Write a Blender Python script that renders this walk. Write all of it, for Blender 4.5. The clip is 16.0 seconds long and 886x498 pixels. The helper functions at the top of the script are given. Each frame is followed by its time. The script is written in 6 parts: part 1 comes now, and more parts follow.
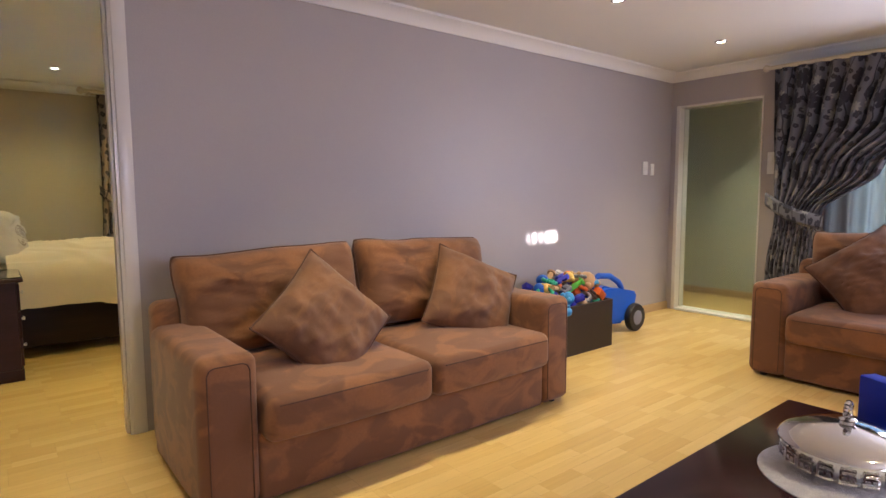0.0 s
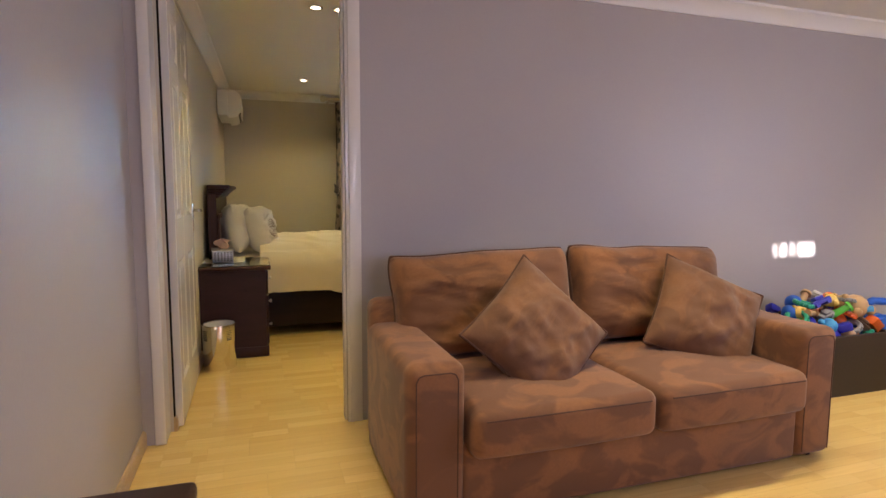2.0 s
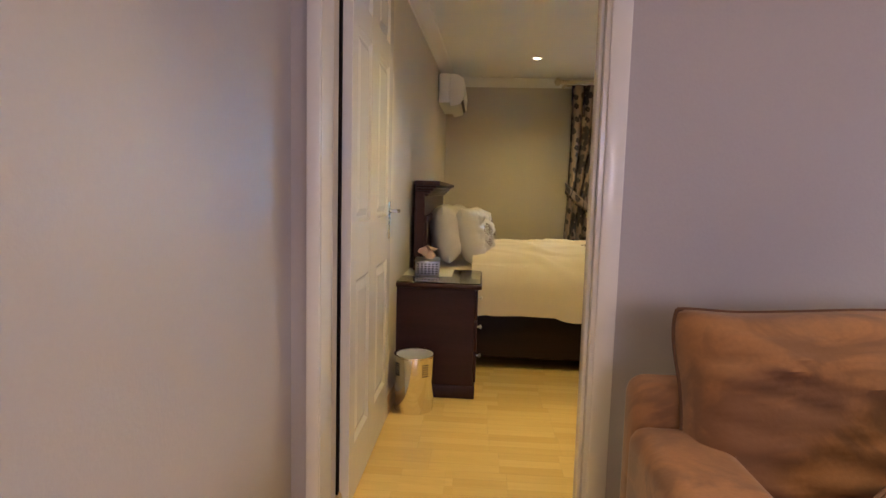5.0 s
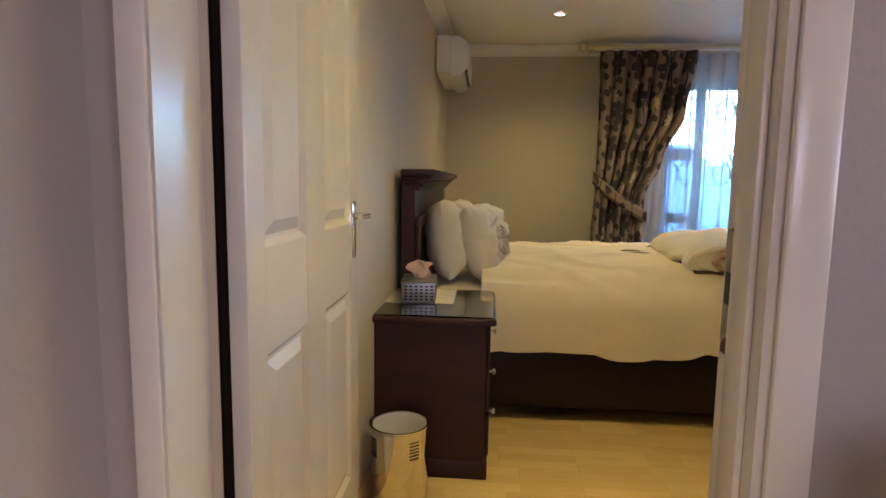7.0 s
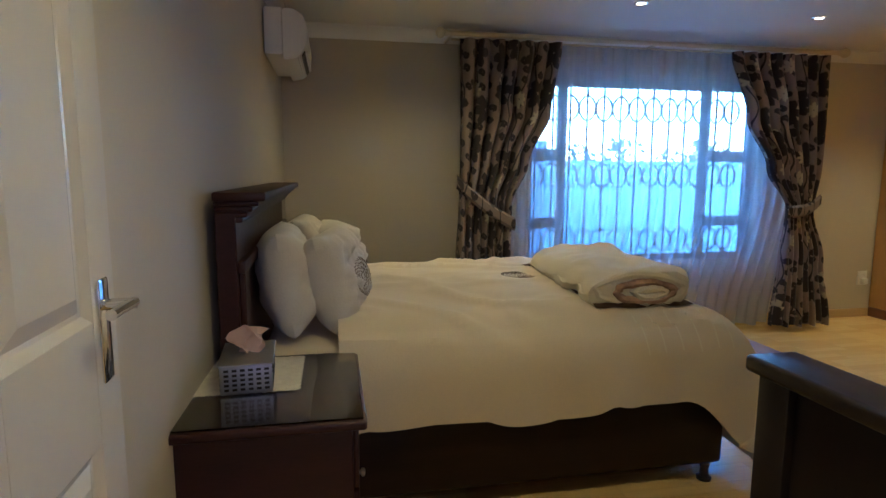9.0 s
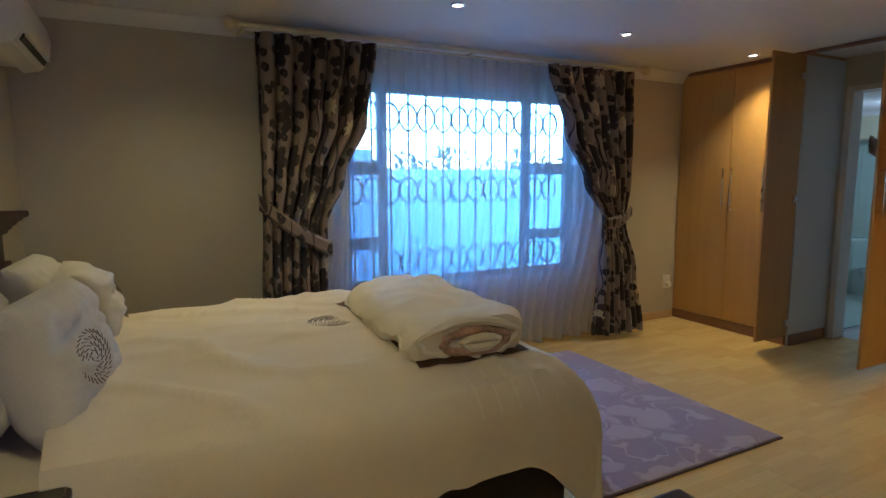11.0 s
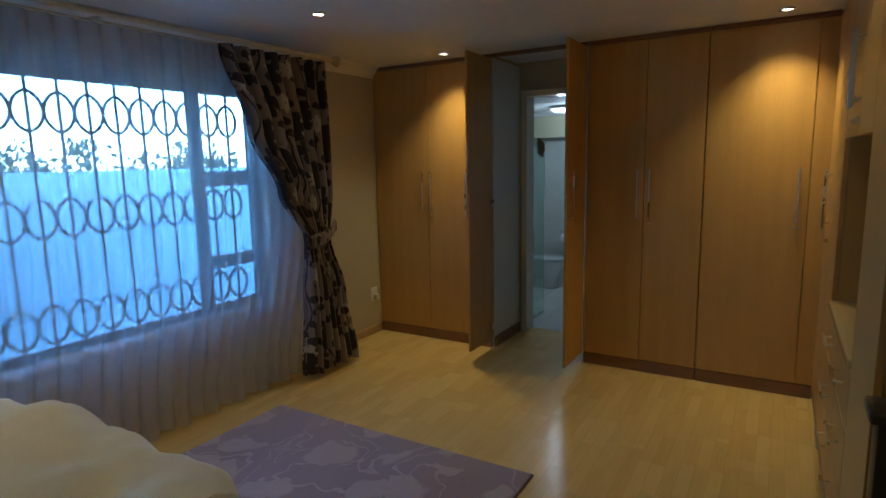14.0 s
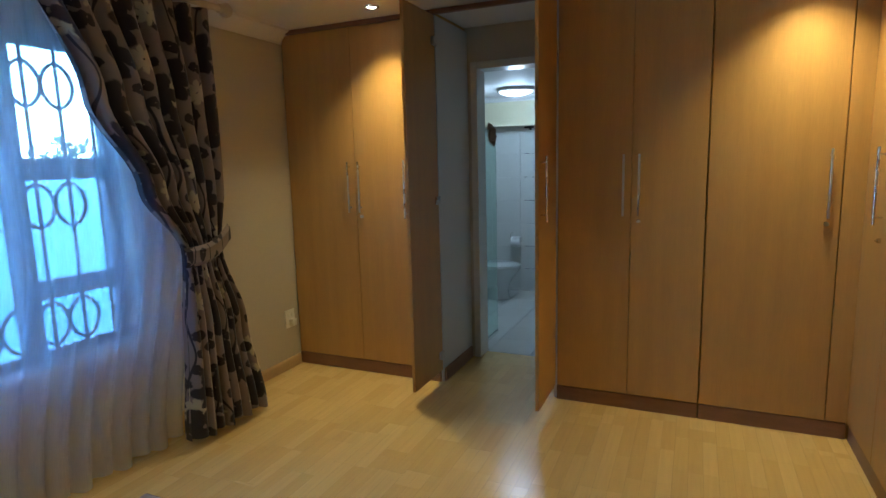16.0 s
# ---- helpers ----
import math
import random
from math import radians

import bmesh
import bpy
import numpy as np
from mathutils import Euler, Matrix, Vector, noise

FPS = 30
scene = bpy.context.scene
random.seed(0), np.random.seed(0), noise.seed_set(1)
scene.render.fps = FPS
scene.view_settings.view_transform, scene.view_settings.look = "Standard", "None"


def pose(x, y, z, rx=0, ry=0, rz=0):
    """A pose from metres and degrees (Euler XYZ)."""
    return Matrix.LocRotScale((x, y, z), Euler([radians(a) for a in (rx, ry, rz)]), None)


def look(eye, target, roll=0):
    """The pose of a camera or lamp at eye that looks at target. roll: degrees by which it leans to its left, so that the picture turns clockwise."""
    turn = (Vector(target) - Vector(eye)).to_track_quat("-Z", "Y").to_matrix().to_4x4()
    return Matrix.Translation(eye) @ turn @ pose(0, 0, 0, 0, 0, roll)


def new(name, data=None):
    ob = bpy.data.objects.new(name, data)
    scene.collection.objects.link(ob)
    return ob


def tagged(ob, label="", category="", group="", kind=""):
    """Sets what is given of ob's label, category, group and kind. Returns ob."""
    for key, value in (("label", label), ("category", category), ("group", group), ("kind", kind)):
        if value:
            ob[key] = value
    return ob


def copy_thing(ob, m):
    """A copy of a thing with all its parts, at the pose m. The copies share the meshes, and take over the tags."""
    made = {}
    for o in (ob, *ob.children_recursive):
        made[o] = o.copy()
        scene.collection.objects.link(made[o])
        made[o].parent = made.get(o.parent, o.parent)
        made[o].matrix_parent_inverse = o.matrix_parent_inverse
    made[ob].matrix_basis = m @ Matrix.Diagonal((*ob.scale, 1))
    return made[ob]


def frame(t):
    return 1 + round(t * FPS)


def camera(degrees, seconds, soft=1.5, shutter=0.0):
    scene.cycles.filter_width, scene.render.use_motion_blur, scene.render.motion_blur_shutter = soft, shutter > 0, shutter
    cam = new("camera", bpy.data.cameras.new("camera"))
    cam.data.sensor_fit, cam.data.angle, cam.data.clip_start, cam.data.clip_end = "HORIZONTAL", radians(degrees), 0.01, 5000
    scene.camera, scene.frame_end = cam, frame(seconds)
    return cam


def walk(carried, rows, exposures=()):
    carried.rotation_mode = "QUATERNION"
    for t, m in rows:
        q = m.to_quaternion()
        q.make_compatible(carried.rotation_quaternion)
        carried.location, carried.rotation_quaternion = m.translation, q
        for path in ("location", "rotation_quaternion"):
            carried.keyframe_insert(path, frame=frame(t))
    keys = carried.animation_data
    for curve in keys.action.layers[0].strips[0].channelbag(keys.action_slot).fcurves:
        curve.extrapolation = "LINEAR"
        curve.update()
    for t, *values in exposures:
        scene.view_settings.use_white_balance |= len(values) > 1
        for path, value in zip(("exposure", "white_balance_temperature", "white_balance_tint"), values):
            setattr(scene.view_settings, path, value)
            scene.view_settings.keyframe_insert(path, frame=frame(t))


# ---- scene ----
cam = camera(75.8, 16.0)
PATH = [
    (0, (-0.088, -0.093, 1.172), (1.156, 1.461, 0.981), -0.3),
    (0.5, (-0.076, -0.054, 1.174), (1.072, 1.573, 0.98), -0.3),
    (1, (-0.066, 0.012, 1.183), (0.946, 1.726, 0.985), -0.2),
    (1.5, (-0.047, 0.053, 1.194), (0.805, 1.851, 0.993), -0.0),
    (2, (-0.037, 0.109, 1.194), (0.589, 1.999, 0.995), 0.3),
    (2.5, (-0.036, 0.175, 1.201), (0.365, 2.124, 1.001), 0.5),
    (3, (-0.013, 0.317, 1.198), (0.181, 2.298, 1.0), 0.8),
    (3.5, (0.008, 0.487, 1.196), (0.065, 2.477, 1.0), 1.0),
    (4, (0.032, 0.688, 1.195), (-0.002, 2.678, 0.997), 1.2),
    (4.2, (0.046, 0.786, 1.19), (-0.02, 2.776, 0.993), 1.6),
    (6.5, (0.044, 1.958, 1.173), (-0.133, 3.938, 0.947), 0.8),
    (7, (0.018, 2.185, 1.184), (-0.133, 4.165, 0.95), 0.8),
    (7.5, (0.003, 2.393, 1.208), (-0.088, 4.376, 0.963), 0.7),
    (8, (-0.019, 2.576, 1.235), (0.004, 4.559, 0.974), 0.6),
    (8.5, (-0.031, 2.743, 1.27), (0.175, 4.714, 1.001), 0.4),
    (9, (-0.014, 2.91, 1.299), (0.366, 4.856, 1.035), 0.2),
    (9.2, (0.004, 2.972, 1.321), (0.432, 4.907, 1.054), 0.1),
    (11.3, (0.269, 3.41, 1.419), (1.276, 5.118, 1.152), -0.3),
    (11.5, (0.268, 3.445, 1.46), (1.333, 5.115, 1.179), -0.4),
    (12, (0.324, 3.577, 1.491), (1.537, 5.141, 1.205), -0.6),
    (12.5, (0.395, 3.708, 1.509), (1.771, 5.13, 1.217), -0.9),
    (13, (0.499, 3.831, 1.52), (2.008, 5.11, 1.222), -1.0),
    (13.5, (0.607, 3.963, 1.529), (2.22, 5.106, 1.228), -1.1),
    (14, (0.75, 4.112, 1.537), (2.449, 5.122, 1.231), -1.2),
    (14.5, (0.908, 4.238, 1.527), (2.663, 5.143, 1.213), -1.3),
    (15, (1.136, 4.352, 1.485), (2.921, 5.199, 1.178), -1.4),
    (15.5, (1.349, 4.478, 1.452), (3.146, 5.302, 1.149), -1.5),
    (16, (1.587, 4.608, 1.432), (3.394, 5.411, 1.132), -1.5),
]
EXPOSURES = [(0, 4.6, 5950, 13), (1.5, 4.5, 6050, 14), (3, 4.62, 6300, 17), (4, 4.65, 6350, 18), (6.5, 4.6, 6250, 19), (7.3, 4.4, 5900, 18), (8, 4.1, 5400, 18), (9, 3.85, 5150, 20), (11.5, 3.7, 5200, 17), (12.5, 3.45, 5350, 13), (13.5, 3.02, 5500, 12), (15, 3.05, 5500, 12), (16, 3.75, 5250, 14)]
walk(cam, [(t, look(eye, target, roll)) for t, eye, target, roll in PATH], EXPOSURES)

# ---- camera and its walk come first; light ----
world = bpy.data.worlds.new("sky")
scene.world = world
world.use_nodes = True
wn = world.node_tree.nodes
sky = wn.new("ShaderNodeTexSky")
sky.sky_type, sky.sun_disc = "NISHITA", False
sky.sun_elevation, sky.sun_rotation = radians(20), radians(199.4)
sky.air_density, sky.ozone_density = 1.0, 4.5
world.node_tree.links.new(sky.outputs["Color"], wn["Background"].inputs["Color"])
wn["Background"].inputs["Strength"].default_value = 0.235


def lamp(name, kind, energy, color, m, **more):
    data = bpy.data.lights.new(name, kind)
    data.energy, data.color = energy, color
    for key in more:
        if key == "size": data.size = more[key]
        if key == "size_y": data.shape, data.size_y = "RECTANGLE", more[key]
        if key == "spot": data.spot_size = radians(more[key])
        if key == "blend": data.spot_blend = more[key]
        if key == "soft": data.shadow_soft_size = more[key]
        if key == "angle": data.angle = radians(more[key])
    ob = new(name, data)
    ob.matrix_world = m
    return ob


WARM = (1.0, 0.785, 0.29)
LOUNGE_WARM = (1.0, 0.83, 0.47)
# daylight standing in the lounge window behind the walker
lamp("lounge_window_light", "AREA", 2.1, (0.90, 0.82, 1.0), look((1.15, -2.46, 1.48), (1.15, 3, -0.7)), size=1.2, size_y=1.14)
# daylight of the side window, past the drawn-back curtain
lamp("side_window_light", "AREA", 2.7, (0.92, 0.86, 1.0), look((5.06, 0.12, 1.40), (-1.0, 1.2, -0.2)), size=0.8, size_y=1.1)
# low sun: it only enters through the slits of an added panel behind the walker
lamp("sun", "SUN", 1.6, (1.0, 0.95, 0.88), look((0, 0, 10), (1.93, 5.48, 8.871)), angle=0.5)

# ---- materials ----
def srgb(r, g, b):
    f = lambda v: v / 12.92 if v <= 0.04045 else ((v + 0.055) / 1.055) ** 2.4
    return (f(r / 255), f(g / 255), f(b / 255))


def paint(name, base, rough=0.6, metal=0.0, vary=0.12, scale=3.0, fine=60.0, bump=0.05, stretch=(1, 1, 1), spec=0.5, sheen=0.0, coat=0.0, island=0.0):
    m = bpy.data.materials.new(name)
    m.use_nodes = True
    n, ln = m.node_tree.nodes, m.node_tree.links.new
    p = n["Principled BSDF"]
    co = n.new("ShaderNodeTexCoord")
    mp = n.new("ShaderNodeMapping")
    mp.inputs["Scale"].default_value = stretch
    ln(co.outputs["Object"], mp.inputs["Vector"])
    big, small = n.new("ShaderNodeTexNoise"), n.new("ShaderNodeTexNoise")
    for tex, s in ((big, scale), (small, fine)):
        tex.inputs["Scale"].default_value, tex.inputs["Detail"].default_value = s, 4
        ln(mp.outputs["Vector"], tex.inputs["Vector"])
    mix = n.new("ShaderNodeMix")
    mix.data_type = "FLOAT"
    mix.inputs[0].default_value = 0.4
    ln(big.outputs["Fac"], mix.inputs[2])
    ln(small.outputs["Fac"], mix.inputs[3])
    ramp = n.new("ShaderNodeValToRGB")
    lo = tuple(max(0.0, c * (1 - vary)) for c in base)
    hi = tuple(min(1.0, c * (1 + vary)) for c in base)
    ramp.color_ramp.elements[0].position, ramp.color_ramp.elements[0].color = 0.3, (*lo, 1)
    ramp.color_ramp.elements[1].position, ramp.color_ramp.elements[1].color = 0.7, (*hi, 1)
    ln(mix.outputs[0], ramp.inputs["Fac"])
    out = ramp.outputs["Color"]
    if island:
        info, hsv, mr = n.new("ShaderNodeObjectInfo"), n.new("ShaderNodeHueSaturation"), n.new("ShaderNodeMapRange")
        mr.inputs["To Min"].default_value, mr.inputs["To Max"].default_value = 1 - island, 1 + island
        ln(info.outputs["Random"], mr.inputs["Value"])
        ln(mr.outputs["Result"], hsv.inputs["Value"])
        ln(out, hsv.inputs["Color"])
        out = hsv.outputs["Color"]
    ln(out, p.inputs["Base Color"])
    rr = n.new("ShaderNodeMapRange")
    rr.inputs["To Min"].default_value, rr.inputs["To Max"].default_value = max(0.02, rough * 0.85), min(1.0, rough * 1.15)
    ln(big.outputs["Fac"], rr.inputs["Value"])
    ln(rr.outputs["Result"], p.inputs["Roughness"])
    p.inputs["Metallic"].default_value = metal
    p.inputs["Specular IOR Level"].default_value = spec
    p.inputs["Sheen Weight"].default_value = sheen
    p.inputs["Coat Weight"].default_value = coat
    if bump:
        b = n.new("ShaderNodeBump")
        b.inputs["Strength"].default_value, b.inputs["Distance"].default_value = bump, 0.01
        ln(small.outputs["Fac"], b.inputs["Height"])
        ln(b.outputs["Normal"], p.inputs["Normal"])
    return m


def see_through(name, color, rough, clear):
    """A thin cloth or pane: part of the light passes straight on."""
    m = bpy.data.materials.new(name)
    m.use_nodes = True
    n, ln = m.node_tree.nodes, m.node_tree.links.new
    out = n["Material Output"]
    n.remove(n["Principled BSDF"])
    t, d, l, a, b = (n.new("ShaderNodeBsdfTransparent"), n.new("ShaderNodeBsdfDiffuse"), n.new("ShaderNodeBsdfTranslucent"), n.new("ShaderNodeMixShader"), n.new("ShaderNodeMixShader"))
    d.inputs["Color"].default_value = l.inputs["Color"].default_value = (*color, 1)
    wave = n.new("ShaderNodeTexNoise")
    wave.inputs["Scale"].default_value = 40
    mr = n.new("ShaderNodeMapRange")
    mr.inputs["To Min"].default_value, mr.inputs["To Max"].default_value = clear - 0.06, clear + 0.06
    ln(wave.outputs["Fac"], mr.inputs["Value"])
    ln(d.outputs[0], a.inputs[1]); ln(l.outputs[0], a.inputs[2])
    ln(a.outputs[0], b.inputs[1]); ln(t.outputs[0], b.inputs[2])
    ln(mr.outputs["Result"], b.inputs[0])
    ln(b.outputs[0], out.inputs["Surface"])
    return m


def glassy(name, color, rough=0.02):
    m = bpy.data.materials.new(name)
    m.use_nodes = True
    p = m.node_tree.nodes["Principled BSDF"]
    p.inputs["Base Color"].default_value = (*color, 1)
    p.inputs["Roughness"].default_value = rough
    p.inputs["Transmission Weight"].default_value = 1.0
    p.inputs["IOR"].default_value = 1.45
    return m


def glow(name, color, strength):
    m = bpy.data.materials.new(name)
    m.use_nodes = True
    p = m.node_tree.nodes["Principled BSDF"]
    p.inputs["Base Color"].default_value = (0.9, 0.9, 0.85, 1)
    p.inputs["Emission Color"].default_value = (*color, 1)
    p.inputs["Emission Strength"].default_value = strength
    return m


WALL = paint("wall_paint", (0.39, 0.355, 0.345), 0.46, vary=0.03, scale=1.5, fine=90, bump=0.06)
WALL_B = paint("bedroom_wall_paint", (0.50, 0.45, 0.36), 0.5, vary=0.03, scale=1.5, fine=90, bump=0.06)
WHITE = paint("ceiling_paint", (0.74, 0.73, 0.70), 0.7, vary=0.02, scale=2, fine=120, bump=0.03)
GLOSS = paint("gloss_white_paint", (0.70, 0.67, 0.62), 0.22, vary=0.015, scale=2, fine=30, bump=0.008)
SKIRT = paint("oak_skirting", (0.50, 0.34, 0.16), 0.4, vary=0.15, scale=4, fine=50, stretch=(1, 1, 6))
BEECH = paint("beech_laminate", (0.50, 0.29, 0.085), 0.42, vary=0.10, scale=2.5, fine=26, bump=0.02, stretch=(7, 7, 0.5))
PLINTH = paint("plinth_wood", (0.22, 0.11, 0.06), 0.4, vary=0.2, scale=3, fine=40, stretch=(1, 1, 8))
MAHOG = paint("mahogany", (0.029, 0.0082, 0.0075), 0.42, vary=0.35, scale=3, fine=30, stretch=(1, 6, 6), bump=0.03, spec=0.3)
DARKWOOD = paint("dark_wood", (0.014, 0.010, 0.010), 0.35, vary=0.3, scale=3, fine=30, bump=0.03)
LINEN = paint("cream_linen", (0.68, 0.59, 0.46), 0.85, vary=0.05, scale=3, fine=140, bump=0.08, sheen=0.2)
PILLOW = paint("pillow_cotton", (0.62, 0.58, 0.52), 0.85, vary=0.07, scale=6, fine=140, bump=0.1)
FLEECE = paint("fleece", (0.74, 0.67, 0.55), 0.95, vary=0.10, scale=6, fine=220, bump=0.4, sheen=0.4)
def suede(name, dark, light):
    """Brushed suede: soft-edged patches where the nap lies one way or the other."""
    m = paint(name, light, 0.8, vary=0.16, scale=9, fine=90, bump=0.06, sheen=0.15)
    n, ln = m.node_tree.nodes, m.node_tree.links.new
    p = n["Principled BSDF"]
    old = p.inputs["Base Color"].links[0].from_socket
    co, mp = n.new("ShaderNodeTexCoord"), n.new("ShaderNodeMapping")
    mp.inputs["Scale"].default_value = (1.0, 1.5, 1.5)
    mp.inputs["Rotation"].default_value = (0.3, 0.5, 0.6)
    ln(co.outputs["Object"], mp.inputs["Vector"])
    tx = n.new("ShaderNodeTexNoise")
    tx.inputs["Scale"].default_value, tx.inputs["Detail"].default_value, tx.inputs["Distortion"].default_value = 4.2, 5.0, 1.0
    ln(mp.outputs["Vector"], tx.inputs["Vector"])
    mr = n.new("ShaderNodeMapRange")
    mr.interpolation_type = "SMOOTHSTEP"
    mr.inputs["From Min"].default_value, mr.inputs["From Max"].default_value = 0.43, 0.57
    ln(tx.outputs["Fac"], mr.inputs["Value"])
    mx = n.new("ShaderNodeMix")
    mx.data_type = "RGBA"
    ln(mr.outputs["Result"], mx.inputs[0])
    mx.inputs[6].default_value = (*dark, 1)
    ln(old, mx.inputs[7])
    ln(mx.outputs[2], p.inputs["Base Color"])
    return m


SUEDE = suede("brown_suede", (0.148, 0.060, 0.024), (0.222, 0.092, 0.033))
SUEDE_D = paint("suede_piping", (0.085, 0.034, 0.016), 0.8, vary=0.2, bump=0.05)
CHROME = paint("chrome", (0.75, 0.74, 0.72), 0.08, 1.0, vary=0.03, bump=0.0)
STEEL = paint("brushed_steel", (0.62, 0.60, 0.57), 0.28, 1.0, vary=0.06, bump=0.02)
BLACK = paint("black_plastic", (0.012, 0.011, 0.011), 0.45, vary=0.2, bump=0.02)
PLASTIC = paint("white_plastic", (0.75, 0.74, 0.70), 0.35, vary=0.02, bump=0.0)
ALU = paint("bronze_window_frame", (0.05, 0.06, 0.08), 0.4, 0.3, vary=0.1, bump=0.02)
IRON = paint("burglar_bar_paint", (0.045, 0.05, 0.06), 0.5, vary=0.1, bump=0.02)
SHEER = see_through("sheer_voile", (0.80, 0.81, 0.86), 0.9, 0.56)
NET = see_through("brown_net", (0.085, 0.058, 0.042), 0.9, 0.03)
# cyan cast of the daylight is put into the pane's tint
GLASS = glassy("window_glass", (0.70, 0.93, 1.0))
# the three outdoor colours below carry the blue cast of shaded daylight
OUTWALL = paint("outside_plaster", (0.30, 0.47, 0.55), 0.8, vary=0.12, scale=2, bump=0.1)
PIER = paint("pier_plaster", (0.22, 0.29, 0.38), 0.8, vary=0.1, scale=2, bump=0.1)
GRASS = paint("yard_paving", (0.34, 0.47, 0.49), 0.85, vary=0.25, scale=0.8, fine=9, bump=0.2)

# ---- shapes ----
def box(bm, x0, x1, y0, y1, z0, z1, bevel=0.0, segments=2):
    r = bmesh.ops.create_cube(bm, size=1.0, matrix=Matrix.Translation(((x0 + x1) / 2, (y0 + y1) / 2, (z0 + z1) / 2)) @ Matrix.Diagonal((x1 - x0, y1 - y0, z1 - z0, 1)))
    if bevel:
        es = {e for v in r["verts"] for e in v.link_edges}
        bmesh.ops.bevel(bm, geom=list(es), offset=bevel, segments=segments, affect="EDGES", profile=0.5)
    return bm


def tube(bm, a, b, r, r2=None, n=16):
    a, b = Vector(a), Vector(b)
    d = b - a
    m = Matrix.Translation((a + b) / 2) @ d.to_track_quat("Z", "Y").to_matrix().to_4x4()
    bmesh.ops.create_cone(bm, cap_ends=True, segments=n, radius1=r, radius2=r if r2 is None else r2, depth=d.length, matrix=m)
    return bm


def turned(bm, profile, n=32, at=(0, 0, 0), close=True):
    """A round body from (radius, height) steps."""
    rings = [[bm.verts.new((at[0] + r * math.cos(2 * math.pi * i / n), at[1] + r * math.sin(2 * math.pi * i / n), at[2] + z)) for i in range(n)] for r, z in profile]
    for p, q in zip(rings, rings[1:]):
        for i in range(n):
            bm.faces.new((p[i], p[(i + 1) % n], q[(i + 1) % n], q[i]))
    if close:
        bm.faces.new(rings[0][::-1]); bm.faces.new(rings[-1])
    return bm


def BM():
    return bmesh.new()


def mesh_of(name, bm, material, smooth=True):
    bmesh.ops.recalc_face_normals(bm, faces=bm.faces)
    me = bpy.data.meshes.new(name)
    bm.to_mesh(me)
    bm.free()
    me.materials.append(material)
    if smooth:
        me.polygons.foreach_set("use_smooth", [True] * len(me.polygons))
        me.set_sharp_from_angle(angle=radians(38))
    return me


def part(name, bm, material, parent, label="", smooth=True):
    ob = new(name, mesh_of(name, bm, material, smooth))
    ob.parent = parent
    return tagged(ob, label)


def solid(name, bm, material, label="", category="", kind="", group="", smooth=True):
    return tagged(new(name, mesh_of(name, bm, material, smooth)), label, category, group, kind)


def thing(name, label, category, at=(0, 0, 0), rz=0, group="", kind=""):
    ob = new(name)
    ob.empty_display_size = 0.1
    ob.matrix_world = pose(*at, 0, 0, rz)
    return tagged(ob, label, category, group, kind)


def structure(name, bm, material, label, category, smooth=True):
    return solid(name, bm, material, label, category, "structure", smooth=smooth)


# ---- the shell ----
H = 2.34            # ceiling
YA, YB = 2.98, 3.12     # wall between lounge and bedroom
XL, XB = -0.56, -0.445   # left walls of lounge and bedroom
YF = 7.23           # window wall of the bedroom
XR = 5.30           # right wall of the lounge
YS = -2.45          # wall behind, in the lounge
DX0, DX1, DH = -0.475, 0.425, 2.20   # bedroom doorway

structure("floor", box(BM(), -0.9, 8.2, -2.7, 7.5, -0.12, -0.014), paint("screed", (0.3, 0.25, 0.18), 0.8), "screed under pale laminate boards", "floor")
structure("ceiling", box(BM(), -0.9, 5.46, -2.7, 7.5, H, H + 0.12), WHITE, "smooth white painted ceiling", "ceiling")
structure("wall_lounge_left", box(BM(), XL - 0.16, XL, YS, YA, 0, H), WALL, "glossy lavender-grey painted wall", "wall")
XB1 = -0.35         # that wall stands slightly out of square
w = BM()
v = [w.verts.new(p) for z in (0, H) for p in ((XB - 0.2, YB, z), (XB, YB, z), (XB1, YF, z), (XB - 0.2, YF, z))]
for q in ((0, 1, 2, 3), (4, 5, 6, 7), (0, 1, 5, 4), (1, 2, 6, 5), (2, 3, 7, 6), (3, 0, 4, 7)):
    w.faces.new([v[i] for i in q])
structure("wall_bedroom_left", w, WALL_B, "beige painted bedroom wall", "wall", smooth=False)
w = BM()
box(w, XL - 0.16, DX0, YA, YB, 0, H)
box(w, DX0, DX1, YA, YB, DH, H)
box(w, DX1, XR, YA, YB, 0, H)
structure("wall_partition", w, WALL, "lavender-grey painted wall with a doorway", "wall")
WX0, WX1, WZ0, WZ1 = 1.53, 3.60, 0.565, 2.045
w = BM()
box(w, XB - 0.2, WX0, YF, YF + 0.2, 0, H)
box(w, WX1, 5.5, YF, YF + 0.2, 0, H)
box(w, WX0, WX1, YF, YF + 0.2, 0, WZ0)
box(w, WX0, WX1, YF, YF + 0.2, WZ1, H)
box(w, XB - 0.2, 5.46, YF, YF + 0.2, H + 0.121, 3.3)     # unseen upper wall, added to keep the sun off the yard
box(w, 5.46, 8.0, YF, YF + 0.2, H, 3.3)
structure("wall_window", w, WALL_B, "beige painted wall with a wide window", "wall")
GY0, GY1, GH = 2.12, 2.92, 2.01
w = BM()
box(w, XR, XR + 0.16, YS, GY0, 0, 0.75)
box(w, XR, XR + 0.16, YS, -0.9, 0.75, H)
box(w, XR, XR + 0.16, 1.6, GY0, 0.75, H)
box(w, XR, XR + 0.16, -0.9, 1.6, 2.0, H)
box(w, XR, XR + 0.16, GY0, GY1, GH, H)
box(w, XR, XR + 0.16, GY1, YA + 0.14, 0, H)
